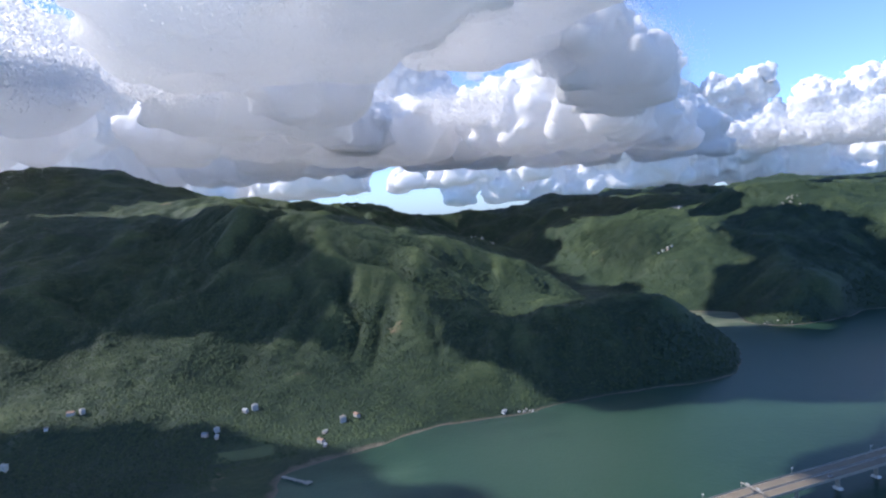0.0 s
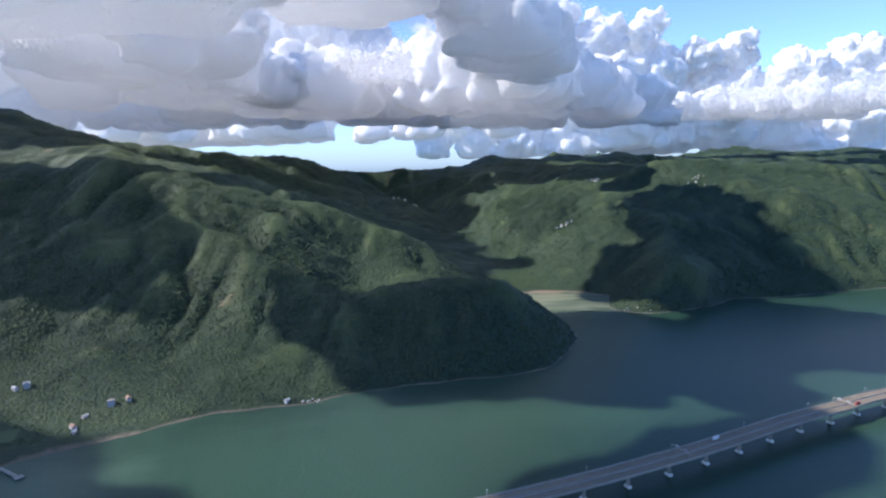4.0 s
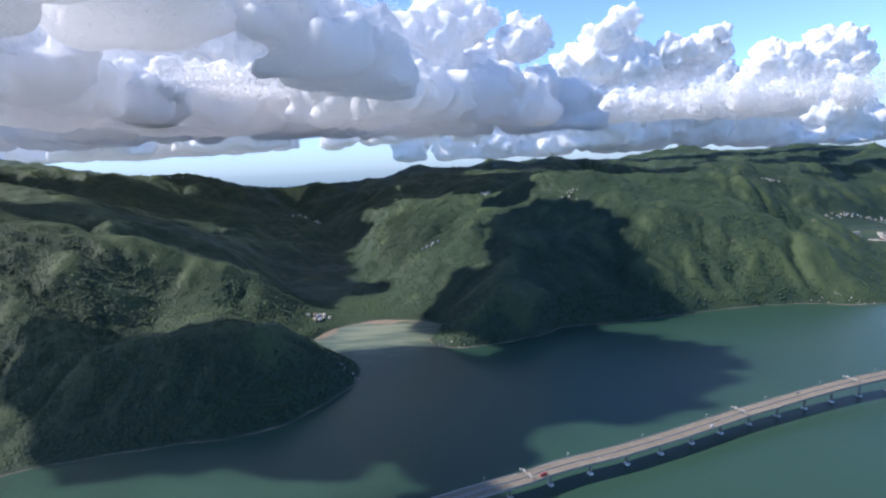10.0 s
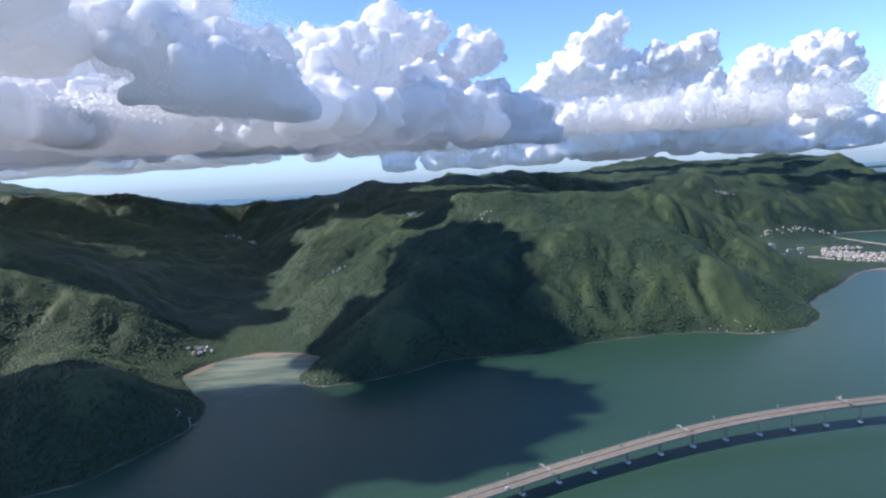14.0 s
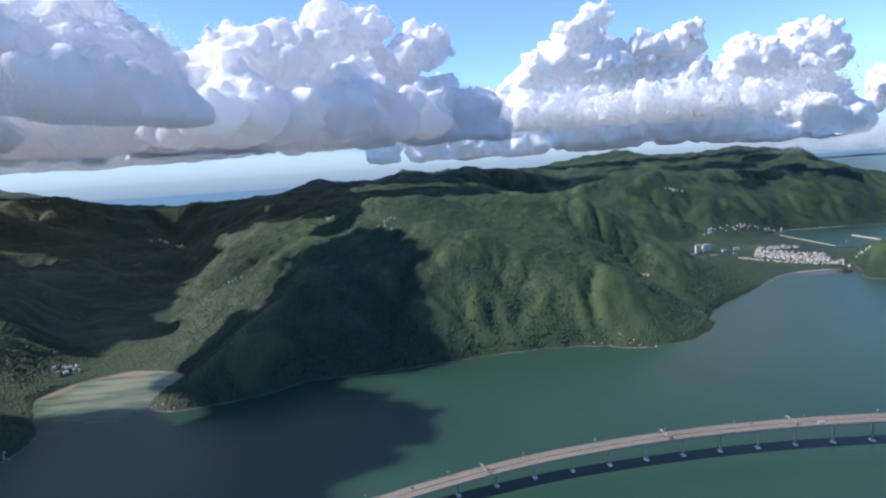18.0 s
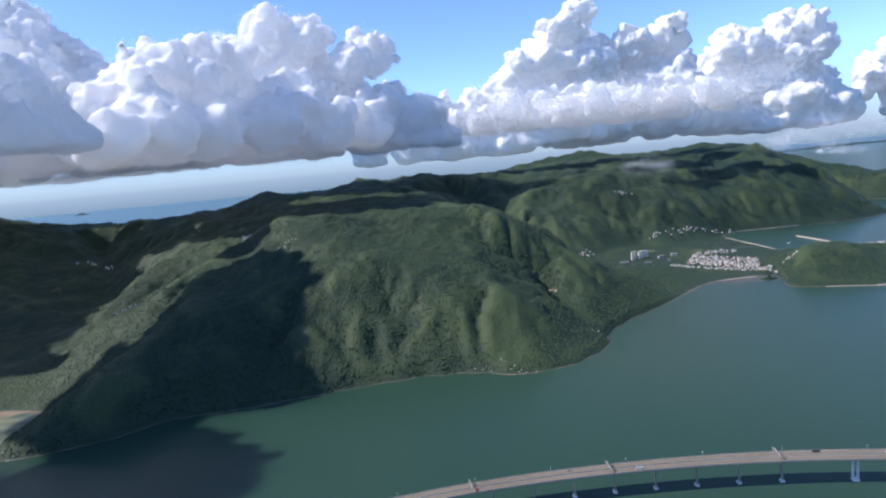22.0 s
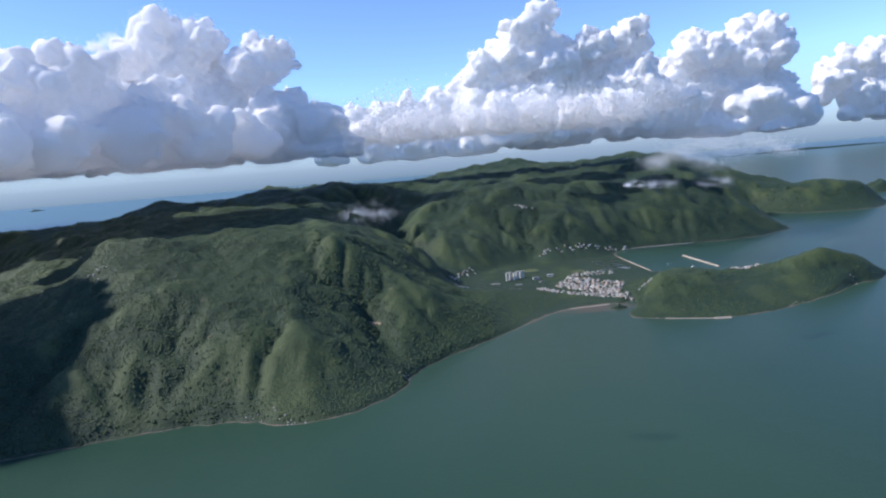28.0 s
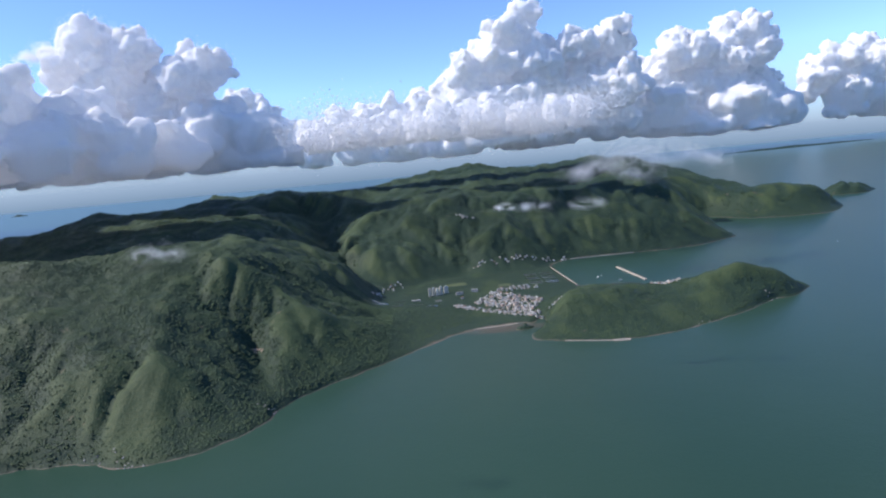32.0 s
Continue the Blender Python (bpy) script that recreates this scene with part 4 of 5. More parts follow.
def veil(x0, x1, y0, y1, z, thick, n, r, seed, label):
    """A thin torn sheet of loose droplets, added to let only half of the sun through."""
    rs = np.random.RandomState(seed)
    x, y = rs.uniform(x0, x1, n), rs.uniform(y0, y1, n)
    edge = np.minimum(np.minimum(x - x0, x1 - x), np.minimum(y - y0, y1 - y)) / (0.22 * min(x1 - x0, y1 - y0))
    w = np.clip(edge, 0, 1) + 0.9 * grain(x, y, 60, seed) + 0.5 * grain(x, y, 24, seed + 1)
    ok = rs.uniform(0, 1, n) < np.clip(w, 0, 1)
    x, y = x[ok], y[ok]
    n = len(x)
    p = np.stack([x, y, z + thick * (rs.normal(0, 0.5, n) + 0.8 * grain(x, y, 50, seed + 2))], 1)
    a, b = rs.normal(0, r * 0.6, (n, 3)), rs.normal(0, r * 0.6, (n, 3))
    v = np.stack([p + a, p - a * 0.5 + b, p - a * 0.5 - b], 1).reshape(-1, 3)
    ob = from_arrays("veil_cloud", v, np.arange(n * 3).reshape(-1, 3), M_FLECK, False)
    return tagged(ob, label, "cloud", "clouds over the island", kind="stuff")


# added veils that dim the slopes below; the eastern one hangs mostly out of view
veil(-50, 30, 470, 630, 172, 8, 16000, 0.75, 91, "thin grey cloud veil added to shade the valley slope")
veil(380, 820, 770, 980, 176, 26, 60000, 0.9, 92, "thin grey cloud veil added to dim the southern ridge")
veil(-420, -150, 170, 420, 172, 8, 95000, 0.75, 93, "thin grey cloud veil added to shade the eastern shore")
scrap([(738, 704, 112, 17), (765, 708, 119, 20), (795, 712, 118, 19), (824, 716, 112, 15), (850, 720, 108, 10), (716, 702, 106, 12), (770, 708, 104, 15)], 31, 70000, 0.13, "soft low grey cloud scrap hanging before the ridge")
for k, (x, y, z, r) in enumerate(((470, 351, 108, 4.6), (654, 454, 101, 4.4), (626, 461, 102, 4.0), (610, 458, 103, 2.6))):
    scrap([(x, y, z, r), (x + r * 1.3, y, z - 1, r * 0.8), (x - r * 1.2, y + 2, z - 1, r * 0.7)], 41 + k, 9000, 0.05, "small low scrap of thin white cloud")
scrap([(17, 994, 314, 8), (-2, 990, 303, 9), (30, 990, 322, 8), (56, 985, 328, 11), (80, 975, 322, 10), (40, 988, 318, 8), (8, 992, 300, 7)], 44, 28000, 0.24, "torn wisp of white cloud beside the tower")

# ---- houses, town and harbour ----
def ground_at(x, y):
    return float(height(np.array([float(x)]), np.array([float(y)]))[0])


def house(w, d, h, kind):
    """A dwelling: walls, roof, door and windows."""
    ob = new("house")
    part("wall", box(-w / 2, -d / 2, -0.6, w / 2, d / 2, h, bevel=0.03), M_WALL, ob)
    if kind == "flat":
        part("roof", box(-w / 2 - 0.06, -d / 2 - 0.06, h + 0.004, w / 2 + 0.06, d / 2 + 0.06, h + 0.14, bevel=0.02), M_ROOF, ob)
        part("stair_head", box(-w * 0.2, -d * 0.15, h + 0.144, w * 0.15, d * 0.2, h + 0.55, bevel=0.02), M_WALL, ob)
    else:
        bm = bmesh.new()
        a, b, e = w / 2 + 0.12, d / 2 + 0.12, h + (0.32 if kind == "tin" else 0.6)
        lo = [bm.verts.new(c) for c in ((-a, -b, h + 0.004), (a, -b, h + 0.004), (a, b, h + 0.004), (-a, b, h + 0.004))]
        r0, r1 = bm.verts.new((-a, 0, e)), bm.verts.new((a, 0, e))
        bm.faces.new(lo[::-1])
        bm.faces.new((lo[0], lo[1], r1, r0))
        bm.faces.new((lo[2], lo[3], r0, r1))
        bm.faces.new((lo[0], r0, lo[3]))
        bm.faces.new((lo[1], lo[2], r1))
        part("roof", bm, M_ROOF, ob)
    part("door", box(-0.09, -d / 2 - 0.02, 0.0, 0.09, -d / 2 - 0.004, 0.42, bevel=0.004), M_GLASS, ob)
    for x in (-w * 0.3, w * 0.3):
        part("window", box(x - 0.11, -d / 2 - 0.015, h * 0.5, x + 0.11, -d / 2 - 0.004, h * 0.5 + 0.22, bevel=0.004), M_GLASS, ob)
    return ob


FAR_OFF = pose(0, 0, -50)
KINDS = {"flat": [house(1.7, 1.4, 1.5, "flat"), house(2.2, 1.7, 1.9, "flat"), house(1.4, 1.9, 1.2, "flat")],
         "tin": [house(1.5, 1.1, 0.75, "tin"), house(2.0, 1.2, 0.8, "tin")],
         "gable": [house(1.9, 1.4, 1.0, "gable"), house(2.6, 1.5, 1.1, "gable")]}
USED = set()


def settle(kind, x, y, turn, label, group):
    rng = random.Random(int(x * 31 + y * 17))
    pick = rng.randrange(len(KINDS[kind]))
    ob, m = KINDS[kind][pick], pose(x, y, ground_at(x, y) + 0.02, 0, 0, turn)
    if (kind, pick) in USED:
        ob = copy_thing(ob, m)
    else:
        USED.add((kind, pick))
        ob.matrix_basis = m
    return tagged(ob, label, "house", group)


def crowd_of(name, spots, label):
    """Houses too small and too many to tell apart, as one mesh."""
    bm = bmesh.new()
    for kind, x, y, turn in spots:
        models = KINDS[kind]
        model, m = models[int(x * 7 + y * 3) % len(models)], pose(x, y, ground_at(x, y) + 0.02, 0, 0, turn)
        for child in model.children:
            if child.name.split(".")[0] in ("wall", "roof", "stair_head"):
                v0, f0 = len(bm.verts), len(bm.faces)
                bm.from_mesh(child.data)
                bm.verts.ensure_lookup_table()
                bm.faces.ensure_lookup_table()
                bmesh.ops.transform(bm, matrix=m, verts=bm.verts[v0:])
                for f in bm.faces[f0:]:
                    f.material_index = 1 if child.name.startswith("roof") else 0
    ob = part(name, bm, M_WALL_CROWD)
    ob.data.materials.append(M_ROOF_CROWD)
    return tagged(ob, label, "houses", kind="stuff")


def quarter(n, corner, along, across, kinds, label, group, seed, turn=0, apart=1.7, joined=""):
    """Houses packed without overlap into a leaning rectangle."""
    rng = random.Random(seed)
    done, tries, spots = [], 0, []
    while len(done) < n and tries < n * 40:
        tries += 1
        u, v = rng.random(), rng.random()
        x, y = corner[0] + along[0] * u + across[0] * v, corner[1] + along[1] * u + across[1] * v
        if all((x - a) ** 2 + (y - b) ** 2 > apart ** 2 for a, b in done):
            done.append((x, y))
            spots.append((rng.choice(kinds), x, y, turn + rng.choice((0, 90, 180, 270)) + rng.uniform(-9, 9)))
    if joined:
        return crowd_of(joined, spots, label)
    for spot in spots:
        settle(*spot, label, group)


OLD = "small pale house in the crowded fishing town"
quarter(110, (598, 652), (42, -50), (9, 18), ("flat", "flat", "tin", "tin", "gable"), OLD, "houses of the fishing town", 51, 30, 1.7)
quarter(100, (608, 671), (42, -50), (11, 21), ("flat", "tin", "tin", "gable"), "crowded pale houses in the back lanes of the fishing town", "", 50, 30, 1.95, joined="town_houses")
quarter(84, (578, 642), (62, -48), (4, 8), ("tin",), "low tin-roofed stilt houses crowded along the creek", "", 52, -38, 1.3, joined="stilt_houses")
quarter(12, (640, 590), (8, -2), (-2, 10), ("flat",), OLD, "houses of the fishing town", 53, 10, 2.4)
quarter(26, (622, 690), (40, 0), (0, 12), ("flat", "gable"), OLD, "houses of the fishing town", 54, 0, 2.6)
quarter(34, (606, 786), (112, 34), (-2, 8), ("flat", "gable", "tin"), "pale house strung along the far bay shore", "houses on the far shore", 55, 20, 2.4)
quarter(16, (498, 700), (24, 52), (10, -6), ("gable", "flat"), "scattered pale farmhouse at the valley's foot", "farmhouses of the valley", 56, 15, 4)
quarter(26, (752, 622), (34, 22), (-6, 14), ("flat", "gable"), "white house of the hamlet on the peninsula", "houses on the peninsula", 57, 30, 2.5)
quarter(7, (652, 588), (14, -3), (1, 4), ("tin",), "low hut beside the tidal pool", "huts by the pool", 58, 0, 2.2)
quarter(9, (76, 396), (12, 11), (-5, 6), ("flat", "gable"), "white house at the head of the sandy bay", "houses by the bay", 59, 40, 2.3)
quarter(5, (141, 492), (14, 4), (0, 5), ("flat",), "pale house on the open hillside", "houses on the hillside", 60, 10, 3)
SHORE_VILLAGE = ((-157, 206), (-154, 208), (-160, 197), (-103, 199), (-100, 202), (-98.5, 198.5), (-95, 216), (-92, 218), (-58.5, 193.5), (-60.5, 196), (-56, 210), (-61, 203), (-51.5, 213), (-157, 174), (3, 219.5))
for k, (x, y) in enumerate(SHORE_VILLAGE):
    settle(("gable", "flat", "tin")[k % 3], x, y, 10 + 55 * k, "white village house among trees near the shore", "village houses near the shore")
quarter(8, (-12, 690), (26, 20), (-6, 12), ("flat",), "pale house deep in the shaded valley", "houses in the valley", 64, 10, 4)
quarter(6, (-178, 742), (26, 10), (-4, 10), ("gable",), "temple hall on the mountain shoulder", "monastery halls", 65, 10, 4)


def tower_block(x, y, w, d, storeys, turn):
    z = ground_at(x, y)
    h = storeys * 0.66
    ob = new("apartment_block")
    ob.matrix_basis = pose(x, y, z, 0, 0, turn)
    tagged(ob, "tall white slab apartment block with rows of windows", "apartment block", "apartment blocks of the estate")
    part("wall", box(-w / 2, -d / 2, -0.6, w / 2, d / 2, h, bevel=0.04), M_CREAM, ob)
    part("roof", box(-w / 2 - 0.05, -d / 2 - 0.05, h + 0.004, w / 2 + 0.05, d / 2 + 0.05, h + 0.16, bevel=0.03), M_CONCRETE, ob)
    part("plant_room", box(-w * 0.2, -d * 0.2, h + 0.164, w * 0.2, d * 0.2, h + 0.7, bevel=0.03), M_WHITE, ob)
    cols = max(2, int(w / 0.8))
    for k in range(storeys):
        for j in range(cols):
            cx = -w / 2 + w * (j + 0.5) / cols
            win = ("window", box(cx - 0.18, -d / 2 - 0.02, k * 0.66 + 0.2, cx + 0.18, -d / 2 - 0.004, k * 0.66 + 0.5, bevel=0.004), M_GLASS, ob)
            part(*win)
    return ob


for x, y, w, d, st, tn in ((558, 692, 2.6, 2.2, 12, 8), (561.5, 694.5, 2.6, 2.2, 12, 8), (565, 692.5, 2.4, 2.2, 11, 14), (568.5, 695.5, 2.8, 2.0, 12, 14), (573.5, 700, 4.6, 1.8, 10, 12)):
    tower_block(x, y, w, d, st, tn)


def long_building(x, y, w, d, h, turn, label, name="school_building"):
    ob = new(name)
    ob.matrix_basis = pose(x, y, ground_at(x, y), 0, 0, turn)
    tagged(ob, label, "building")
    part("wall", box(-w / 2, -d / 2, -0.6, w / 2, d / 2, h, bevel=0.04), M_WALL, ob)
    part("roof", box(-w / 2 - 0.08, -d / 2 - 0.08, h + 0.004, w / 2 + 0.08, d / 2 + 0.08, h + 0.18, bevel=0.03), M_ROOF, ob)
    for k in range(int(w / 0.9)):
        cx = -w / 2 + 0.45 + k * 0.9
        part("window", box(cx - 0.22, -d / 2 - 0.02, h * 0.45, cx + 0.22, -d / 2 - 0.004, h * 0.75, bevel=0.004), M_GLASS, ob)


long_building(586, 690, 6.5, 2.6, 2.2, 10, "long pinkish school building beside the estate")
long_building(601, 697, 6.0, 2.4, 2.4, -5, "long white school building beside the estate")
long_building(588, 672, 3.0, 2.0, 1.8, 0, "square white hall near the creek", "hall")
long_building(545, 676, 8.0, 1.8, 1.0, 6, "low long depot shed on the plain", "depot")
long_building(566, 668, 6.0, 1.6, 0.9, -4, "low long depot shed on the plain", "depot")


def bank_between(name, a, b, wide, top, mat, label, category):
    """A bank with sloping sides between two places on the water."""
    a, b = Vector((*a, 0)), Vector((*b, 0))
    n = max(3, int((b - a).length / 2.5))
    side = Vector((-(b - a).y, (b - a).x, 0)).normalized()
    rng = random.Random(int(a.x))
    bm = bmesh.new()
    rows = []
    for k in range(n + 1):
        c = a.lerp(b, k / n)
        j = rng.uniform(0.88, 1.12)
        rows.append([bm.verts.new(c + side * (o * j) + Vector((0, 0, z))) for o, z in ((-wide, -1.0), (-wide * 0.45, top), (wide * 0.45, top * rng.uniform(0.92, 1.05)), (wide, -1.0))])
    for r, q in zip(rows[:-1], rows[1:]):
        for i in range(3):
            bm.faces.new((r[i], r[i + 1], q[i + 1], q[i]))
    bm.faces.new(rows[0])
    bm.faces.new(rows[-1][::-1])
    bmesh.ops.recalc_face_normals(bm, faces=bm.faces)
    return tagged(part(name, bm, mat), label, category)


bank_between("sea_wall", (692, 786), (699, 692), 0.7, 0.7, M_STONE, "straight pale stone sea wall across the old salt pans", "sea wall")
bank_between("breakwater", (757, 755), (764, 686), 2.0, 0.8, M_STONE, "free-standing pale stone breakwater in the bay", "breakwater")
bank_between("quay", (652, 529.5), (684, 520.5), 0.5, 0.6, M_STONE, "pale stone quay along the peninsula's foot", "quay")
bank_between("landing", (683, 520.3), (694, 519.5), 1.6, 0.9, M_STONE, "broad stone landing at the quay's end", "landing")
bank_between("beach_bar", (592, 576), (627, 581), 1.2, 0.4, M_STONE, "thin pale sand bar before the mangroves", "sand bar")
bank_between("shore_road", (722, 824), (800, 829), 0.8, 0.7, M_STONE, "pale sea wall along the far bay shore", "sea wall")
jetty = new("jetty")
jetty.matrix_basis = pose(-66, 172, 0, 0, 0, -28)
tagged(jetty, "small concrete jetty on piles off the village beach", "jetty")
part("jetty_deck", box(0, -0.5, 0.45, 9.5, 0.5, 0.7, bevel=0.05), M_CONCRETE, jetty)
part("jetty_head", box(9.504, -1.1, 0.45, 11.5, 1.1, 0.72, bevel=0.05), M_CONCRETE, jetty)
for k in range(5):
    for y in (-0.35, 0.35):
        part("pile", box(1.0 + k * 2.2, y - 0.1, -1.5, 1.2 + k * 2.2, y + 0.1, 0.45, bevel=0.02), M_CONCRETE, jetty)


def patch(name, x, y, w, d, turn, mat, label, category, lift=0.12):
    """A field or pond laid over the plain, with a low bund."""
    bm = bmesh.new()
    m = pose(x, y, 0, 0, 0, turn)
    n = 8
    grid = []
    for i in range(n + 1):
        row = []
        for j in range(n + 1):
            p = m @ Vector(((i / n - 0.5) * w, (j / n - 0.5) * d, 0))
            row.append(p)
        grid.append(row)
    zs = height(np.array([[p.x for p in r] for r in grid]), np.array([[p.y for p in r] for r in grid]))
    vs = [[bm.verts.new((grid[i][j].x, grid[i][j].y, float(zs[i][j]) + lift)) for j in range(n + 1)] for i in range(n + 1)]
    for i in range(n):
        for j in range(n):
            bm.faces.new((vs[i][j], vs[i + 1][j], vs[i + 1][j + 1], vs[i][j + 1]))
    r = bmesh.ops.extrude_face_region(bm, geom=bm.faces[:])
    bmesh.ops.translate(bm, vec=(0, 0, -0.5), verts=[v for v in r["geom"] if isinstance(v, bmesh.types.BMVert)])
    bmesh.ops.recalc_face_normals(bm, faces=bm.faces)
    return tagged(part(name, bm, mat), label, category)


for k, (x, y, w, d, tn) in enumerate(((512, 672, 14, 7, 10), (528, 662, 12, 6, 8), (546, 656, 13, 5, 4), (560, 648, 10, 5, 0), (530, 676, 10, 4, 12))):
    patch("fish_pond", x, y, w, d, tn, M_POND, "shallow grey fish pond on the plain", "pond")
patch("playing_field", 632, 716, 13, 10, 5, M_FIELD, "light green playing field behind the town", "field")
patch("meadow", 584, 735, 22, 12, 10, M_FIELD, "light green meadow at the hill's foot", "field")
patch("vegetable_plot", -84, 188, 18, 8, 20, M_FIELD, "bright green vegetable plot near the village beach", "field")
for k in range(6):
    patch("salt_pan", 664 + (k % 2) * 16, 715 + (k // 2) * 20, 13, 12, 4, M_POND, "dark disused salt pan behind the sea wall", "pond", 0.06)


def rocks(name, x, y, n, spread, size, mat, label, category, seed, slope=1.0):
    """Boulders or bare ledges bedded in the hillside, each a piece of its own."""
    rng = random.Random(seed)
    top = new(name)
    top.matrix_basis = pose(x, y, ground_at(x, y))
    for _ in range(n):
        px, py = x + rng.gauss(0, spread), y + rng.gauss(0, spread * slope)
        r = size * rng.uniform(0.5, 1.2)
        bm = bmesh.new()
        res = bmesh.ops.create_icosphere(bm, subdivisions=2, radius=1.0)
        m = top.matrix_basis.inverted() @ pose(px, py, ground_at(px, py) - r * 0.15, rng.uniform(-30, 30), rng.uniform(-30, 30), rng.uniform(0, 360))
        for v in res["verts"]:
            k = 1 + 0.35 * noise.noise(v.co * 1.7 + Vector((px, py, 0)))
            v.co = m @ Vector((v.co.x * r * 1.2 * k, v.co.y * r * k, v.co.z * r * 0.8 * k))
        part("boulder", bm, mat, top)
    return tagged(top, label, category)


rocks("earth_scar", 447, 511, 14, 1.6, 1.3, M_SCAR, "bare tan landslip scar in the green slope", "landslip", 71)
rocks("rock_ledge", 196, 613, 18, 3.0, 1.6, M_CLIFF, "pale bare rock ledges below the crest", "rock", 72)
rocks("rock_ledge", 262, 520, 12, 5.0, 1.0, M_CLIFF, "pale bare rock ledges on the flank", "rock", 73)
rocks("rock_ledge", 605, 890, 12, 4.0, 2.0, M_CLIFF, "pale bare rock ledges on the spur", "rock", 74)

for k, (x, y, n, spread) in enumerate(((158, 350, 16, 3.0), (170, 346, 12, 3.5), (121, 304, 14, 3.0), (396, 410, 16, 5.0), (414, 404, 12, 4.0), (473, 452, 12, 4.0), (12, 221, 8, 2.0), (648, 588, 8, 2.0), (752, 536, 12, 5.0), (825, 581, 10, 4.0))):
    rocks("shore_rocks", x, y, n, spread, 0.55, M_CLIFF, "pale weathered boulders along the waterline", "rocks", 200 + k, 0.5)

# the seated bronze statue on its round terrace, one plain shape each
bx, by = -246.0, 722.0
bz = ground_at(bx, by)
bm = bmesh.new()
for z0, z1, r in ((-2, 1.0, 4.6), (1.0, 2.0, 3.6), (2.0, 3.0, 2.8)):
    bmesh.ops.create_cone(bm, cap_ends=True, segments=32, radius1=r, radius2=r * 0.96, depth=z1 - z0, matrix=pose(bx, by, bz + (z0 + z1) / 2))
tagged(part("statue_terrace", bm, M_STONE), "round stepped stone terrace on the mountain shoulder", "terrace")
bm = bmesh.new()
for z, sx, sy, sz in ((0.9, 2.3, 1.8, 1.0), (2.5, 1.5, 1.1, 1.7), (4.6, 0.8, 0.75, 0.9)):
    res = bmesh.ops.create_icosphere(bm, subdivisions=3, radius=1.0)
    for v in res["verts"]:
        v.co = Vector((bx + v.co.x * sx, by + v.co.y * sy, bz + 3.0 + z + v.co.z * sz))
tagged(part("statue", bm, M_BRONZE), "great seated bronze statue on a stone terrace", "statue")


def boat(x, y, turn, n):
    ob = new("boat")
    ob.matrix_basis = pose(x, y, 0.0, 0, 0, turn)
    tagged(ob, "small white working boat lying in the bay", "boat", "boats in the bay")
    bm = bmesh.new()
    rows = []
    for t in (-0.5, -0.3, 0.0, 0.3, 0.5):
        w = 0.17 * n * (1 - max(0.0, t) ** 1.5 * 2.6)
        rows.append([bm.verts.new((t * n, o * w, z)) for o, z in ((-1, 0.12 * n), (-0.7, -0.08 * n), (0.7, -0.08 * n), (1, 0.12 * n))])
    for r, q in zip(rows[:-1], rows[1:]):
        for i in range(4):
            bm.faces.new((r[i], r[(i + 1) % 4], q[(i + 1) % 4], q[i]))
    bm.faces.new(rows[0][::-1])
    bm.faces.new(rows[-1])
    part("hull", bm, M_WHITE, ob)
    part("wheelhouse", box(-n * 0.25, -n * 0.09, n * 0.124, n * 0.02, n * 0.09, n * 0.3, bevel=0.02), M_WHITE, ob)


for x, y, tn, n in ((726, 716, 40, 3.0), (731, 722, 70, 2.2), (742, 694, 10, 4.0), (1010, 780, 60, 3.0)):
    boat(x, y, tn, n)

# ---- woods ----
# a crown: a lumpy five-sided dome
CROWN_V = np.array([(0, 0, 1.0)] + [(math.cos(2 * math.pi * k / 5), math.sin(2 * math.pi * k / 5), -0.25) for k in range(5)])
CROWN_F = np.array([(0, k + 1, (k + 1) % 5 + 1) for k in range(5)])


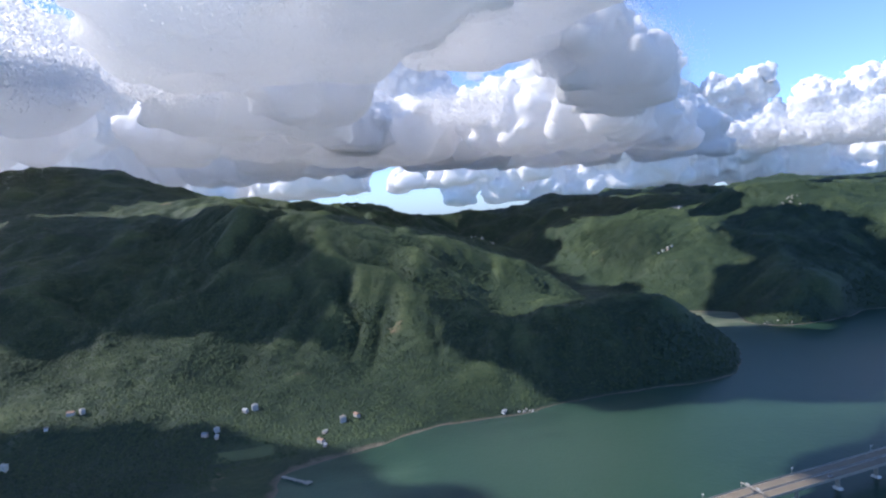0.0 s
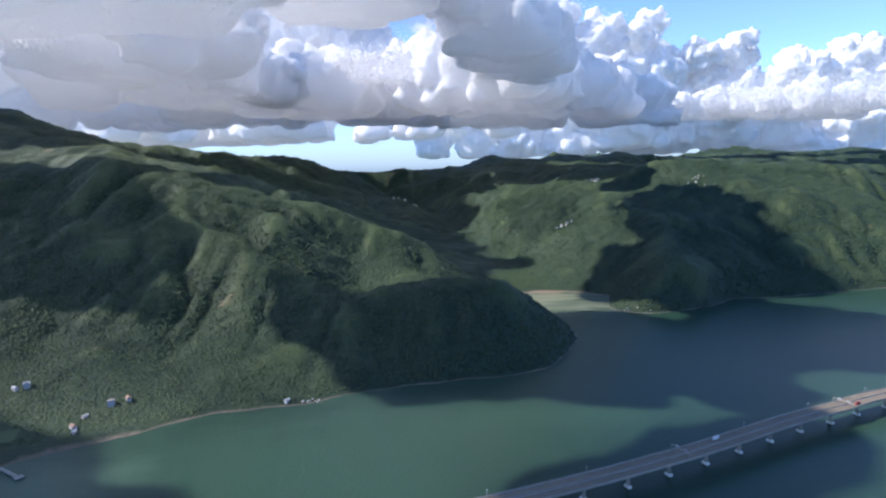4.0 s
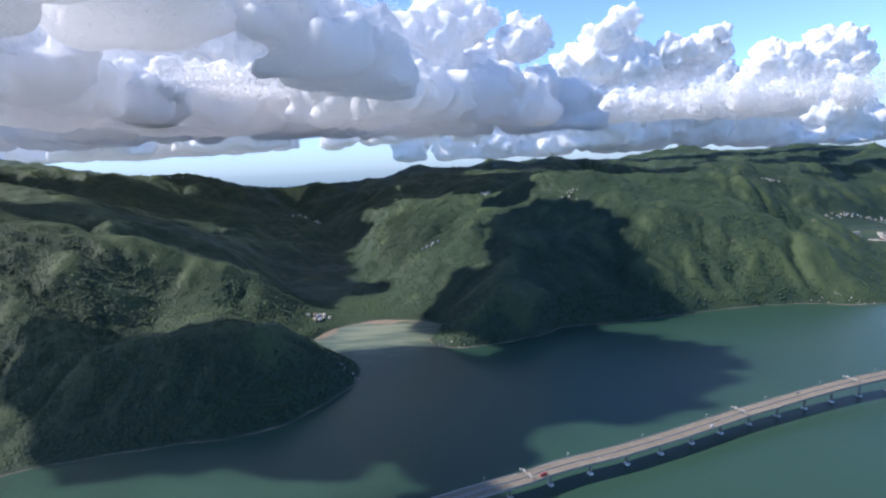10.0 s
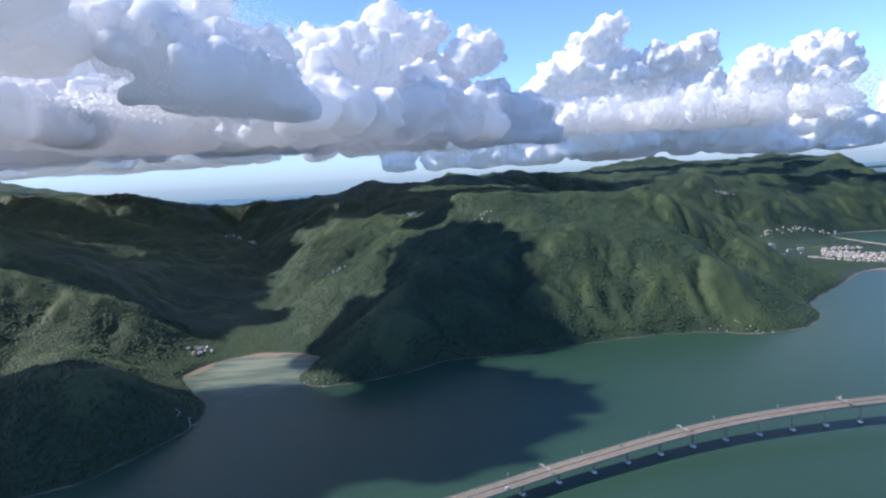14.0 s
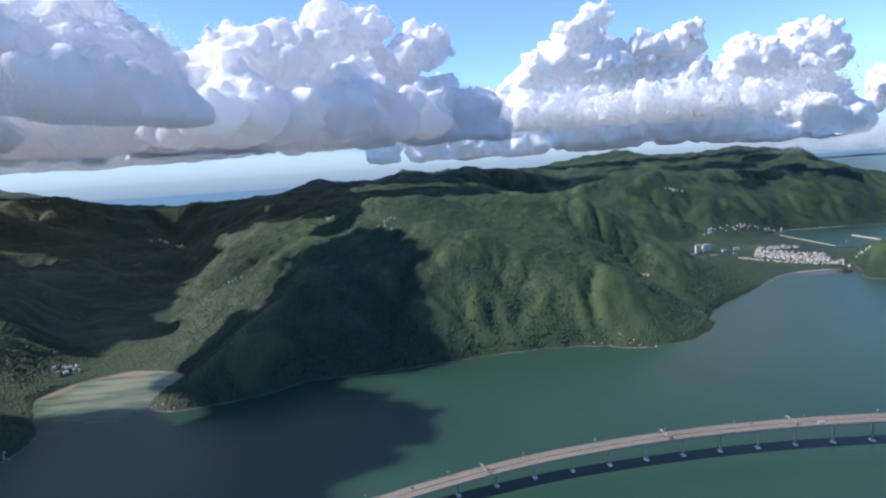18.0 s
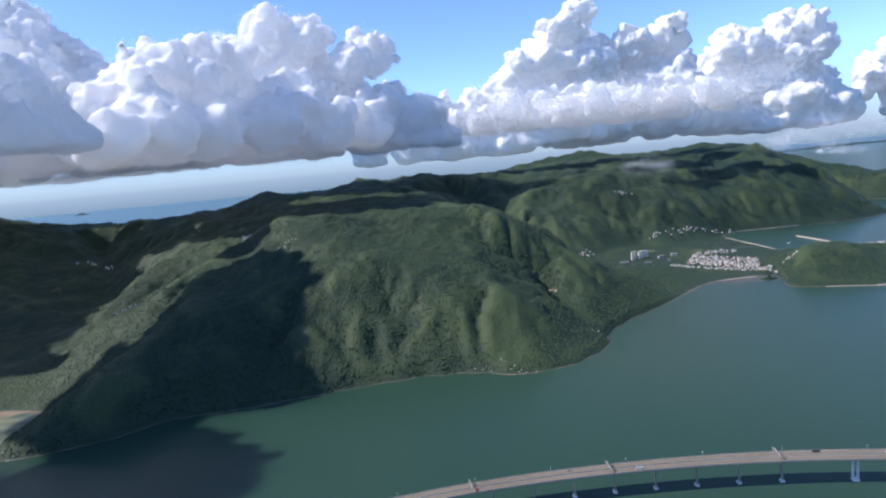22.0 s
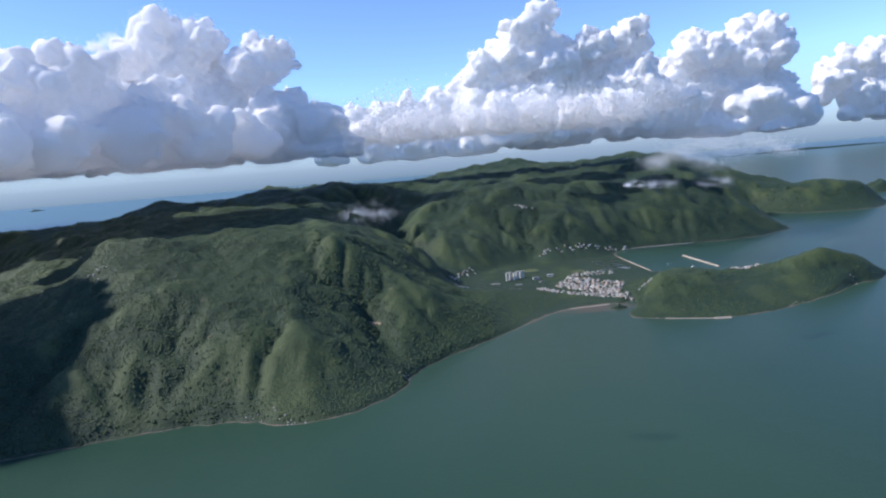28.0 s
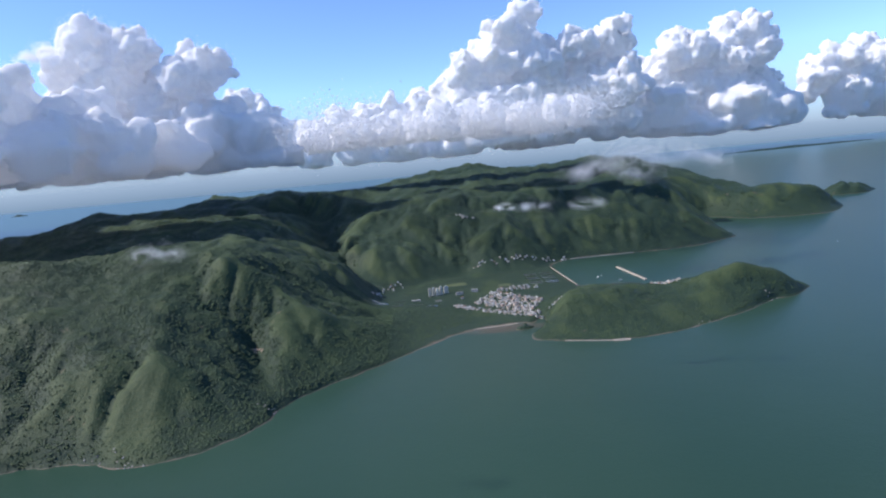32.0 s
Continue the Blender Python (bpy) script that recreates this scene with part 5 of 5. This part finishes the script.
def cleared(x, y):
    """Where people keep the ground open: the town, its ponds and pans, and the village plots."""
    open_ground = np.zeros(x.shape, bool)
    for cx, cy, rx, ry in ((628, 655, 40, 40), (535, 664, 34, 15), (565, 690, 26, 14), (676, 740, 26, 40), (584, 735, 14, 9), (632, 716, 9, 7), (-84, 190, 10, 6)):
        open_ground |= ((x - cx) / rx) ** 2 + ((y - cy) / ry) ** 2 < 1
    return open_ground


def woods(name, n, x0, x1, y0, y1, low, high, size, seed, label):
    """Tree crowns standing on the slopes, thick in the gullies and thin on open ground."""
    rs = np.random.RandomState(seed)
    x, y = rs.uniform(x0, x1, n), rs.uniform(y0, y1, n)
    h = height(x, y)
    ok = (h > low) & (h < high) & (bareness(x, y) < rs.uniform(0.1, 0.9, n)) & ~cleared(x, y)
    x, y, h = x[ok], y[ok], h[ok]
    r = size * rs.uniform(0.5, 1.6, len(x))
    lump = 1 + 0.30 * rs.uniform(-1, 1, (len(x), len(CROWN_V), 1))
    v = CROWN_V[None] * lump * r[:, None, None] * np.array((1.1, 1.1, 0.75))
    v = v + np.stack([x, y, h + r * 0.02], -1)[:, None, :]
    f = CROWN_F[None] + (np.arange(len(x)) * len(CROWN_V))[:, None, None]
    ob = from_arrays(name, v.reshape(-1, 3), f.reshape(-1, 3), M_CANOPY)
    return tagged(ob, label, "trees", kind="stuff")


woods("east_woods", 16000, -640, -260, 120, 640, 0.9, 170, 0.9, 7, "dense green trees on the high eastern mountain")
woods("near_woods", 95000, -260, 125, 135, 440, 0.9, 110, 0.66, 1, "dense green trees and shrubs on the near hillside")
woods("bay_woods", 46000, 90, 300, 340, 640, 0.9, 95, 0.62, 2, "dense green trees round the sandy bay")
woods("massif_woods", 52000, 290, 530, 395, 660, 0.9, 95, 0.62, 3, "dense green trees on the steep massif")
woods("town_woods", 20000, 480, 880, 520, 640, 0.6, 40, 0.6, 4, "green trees and mangroves about the town and peninsula")
woods("valley_woods", 30000, -420, 480, 560, 1100, 4, 140, 1.1, 5, "dark green woods of the inner valleys and ridges")
woods("south_woods", 24000, 400, 1200, 800, 1340, 2, 120, 1.1, 6, "dark green woods on the hills behind the town")
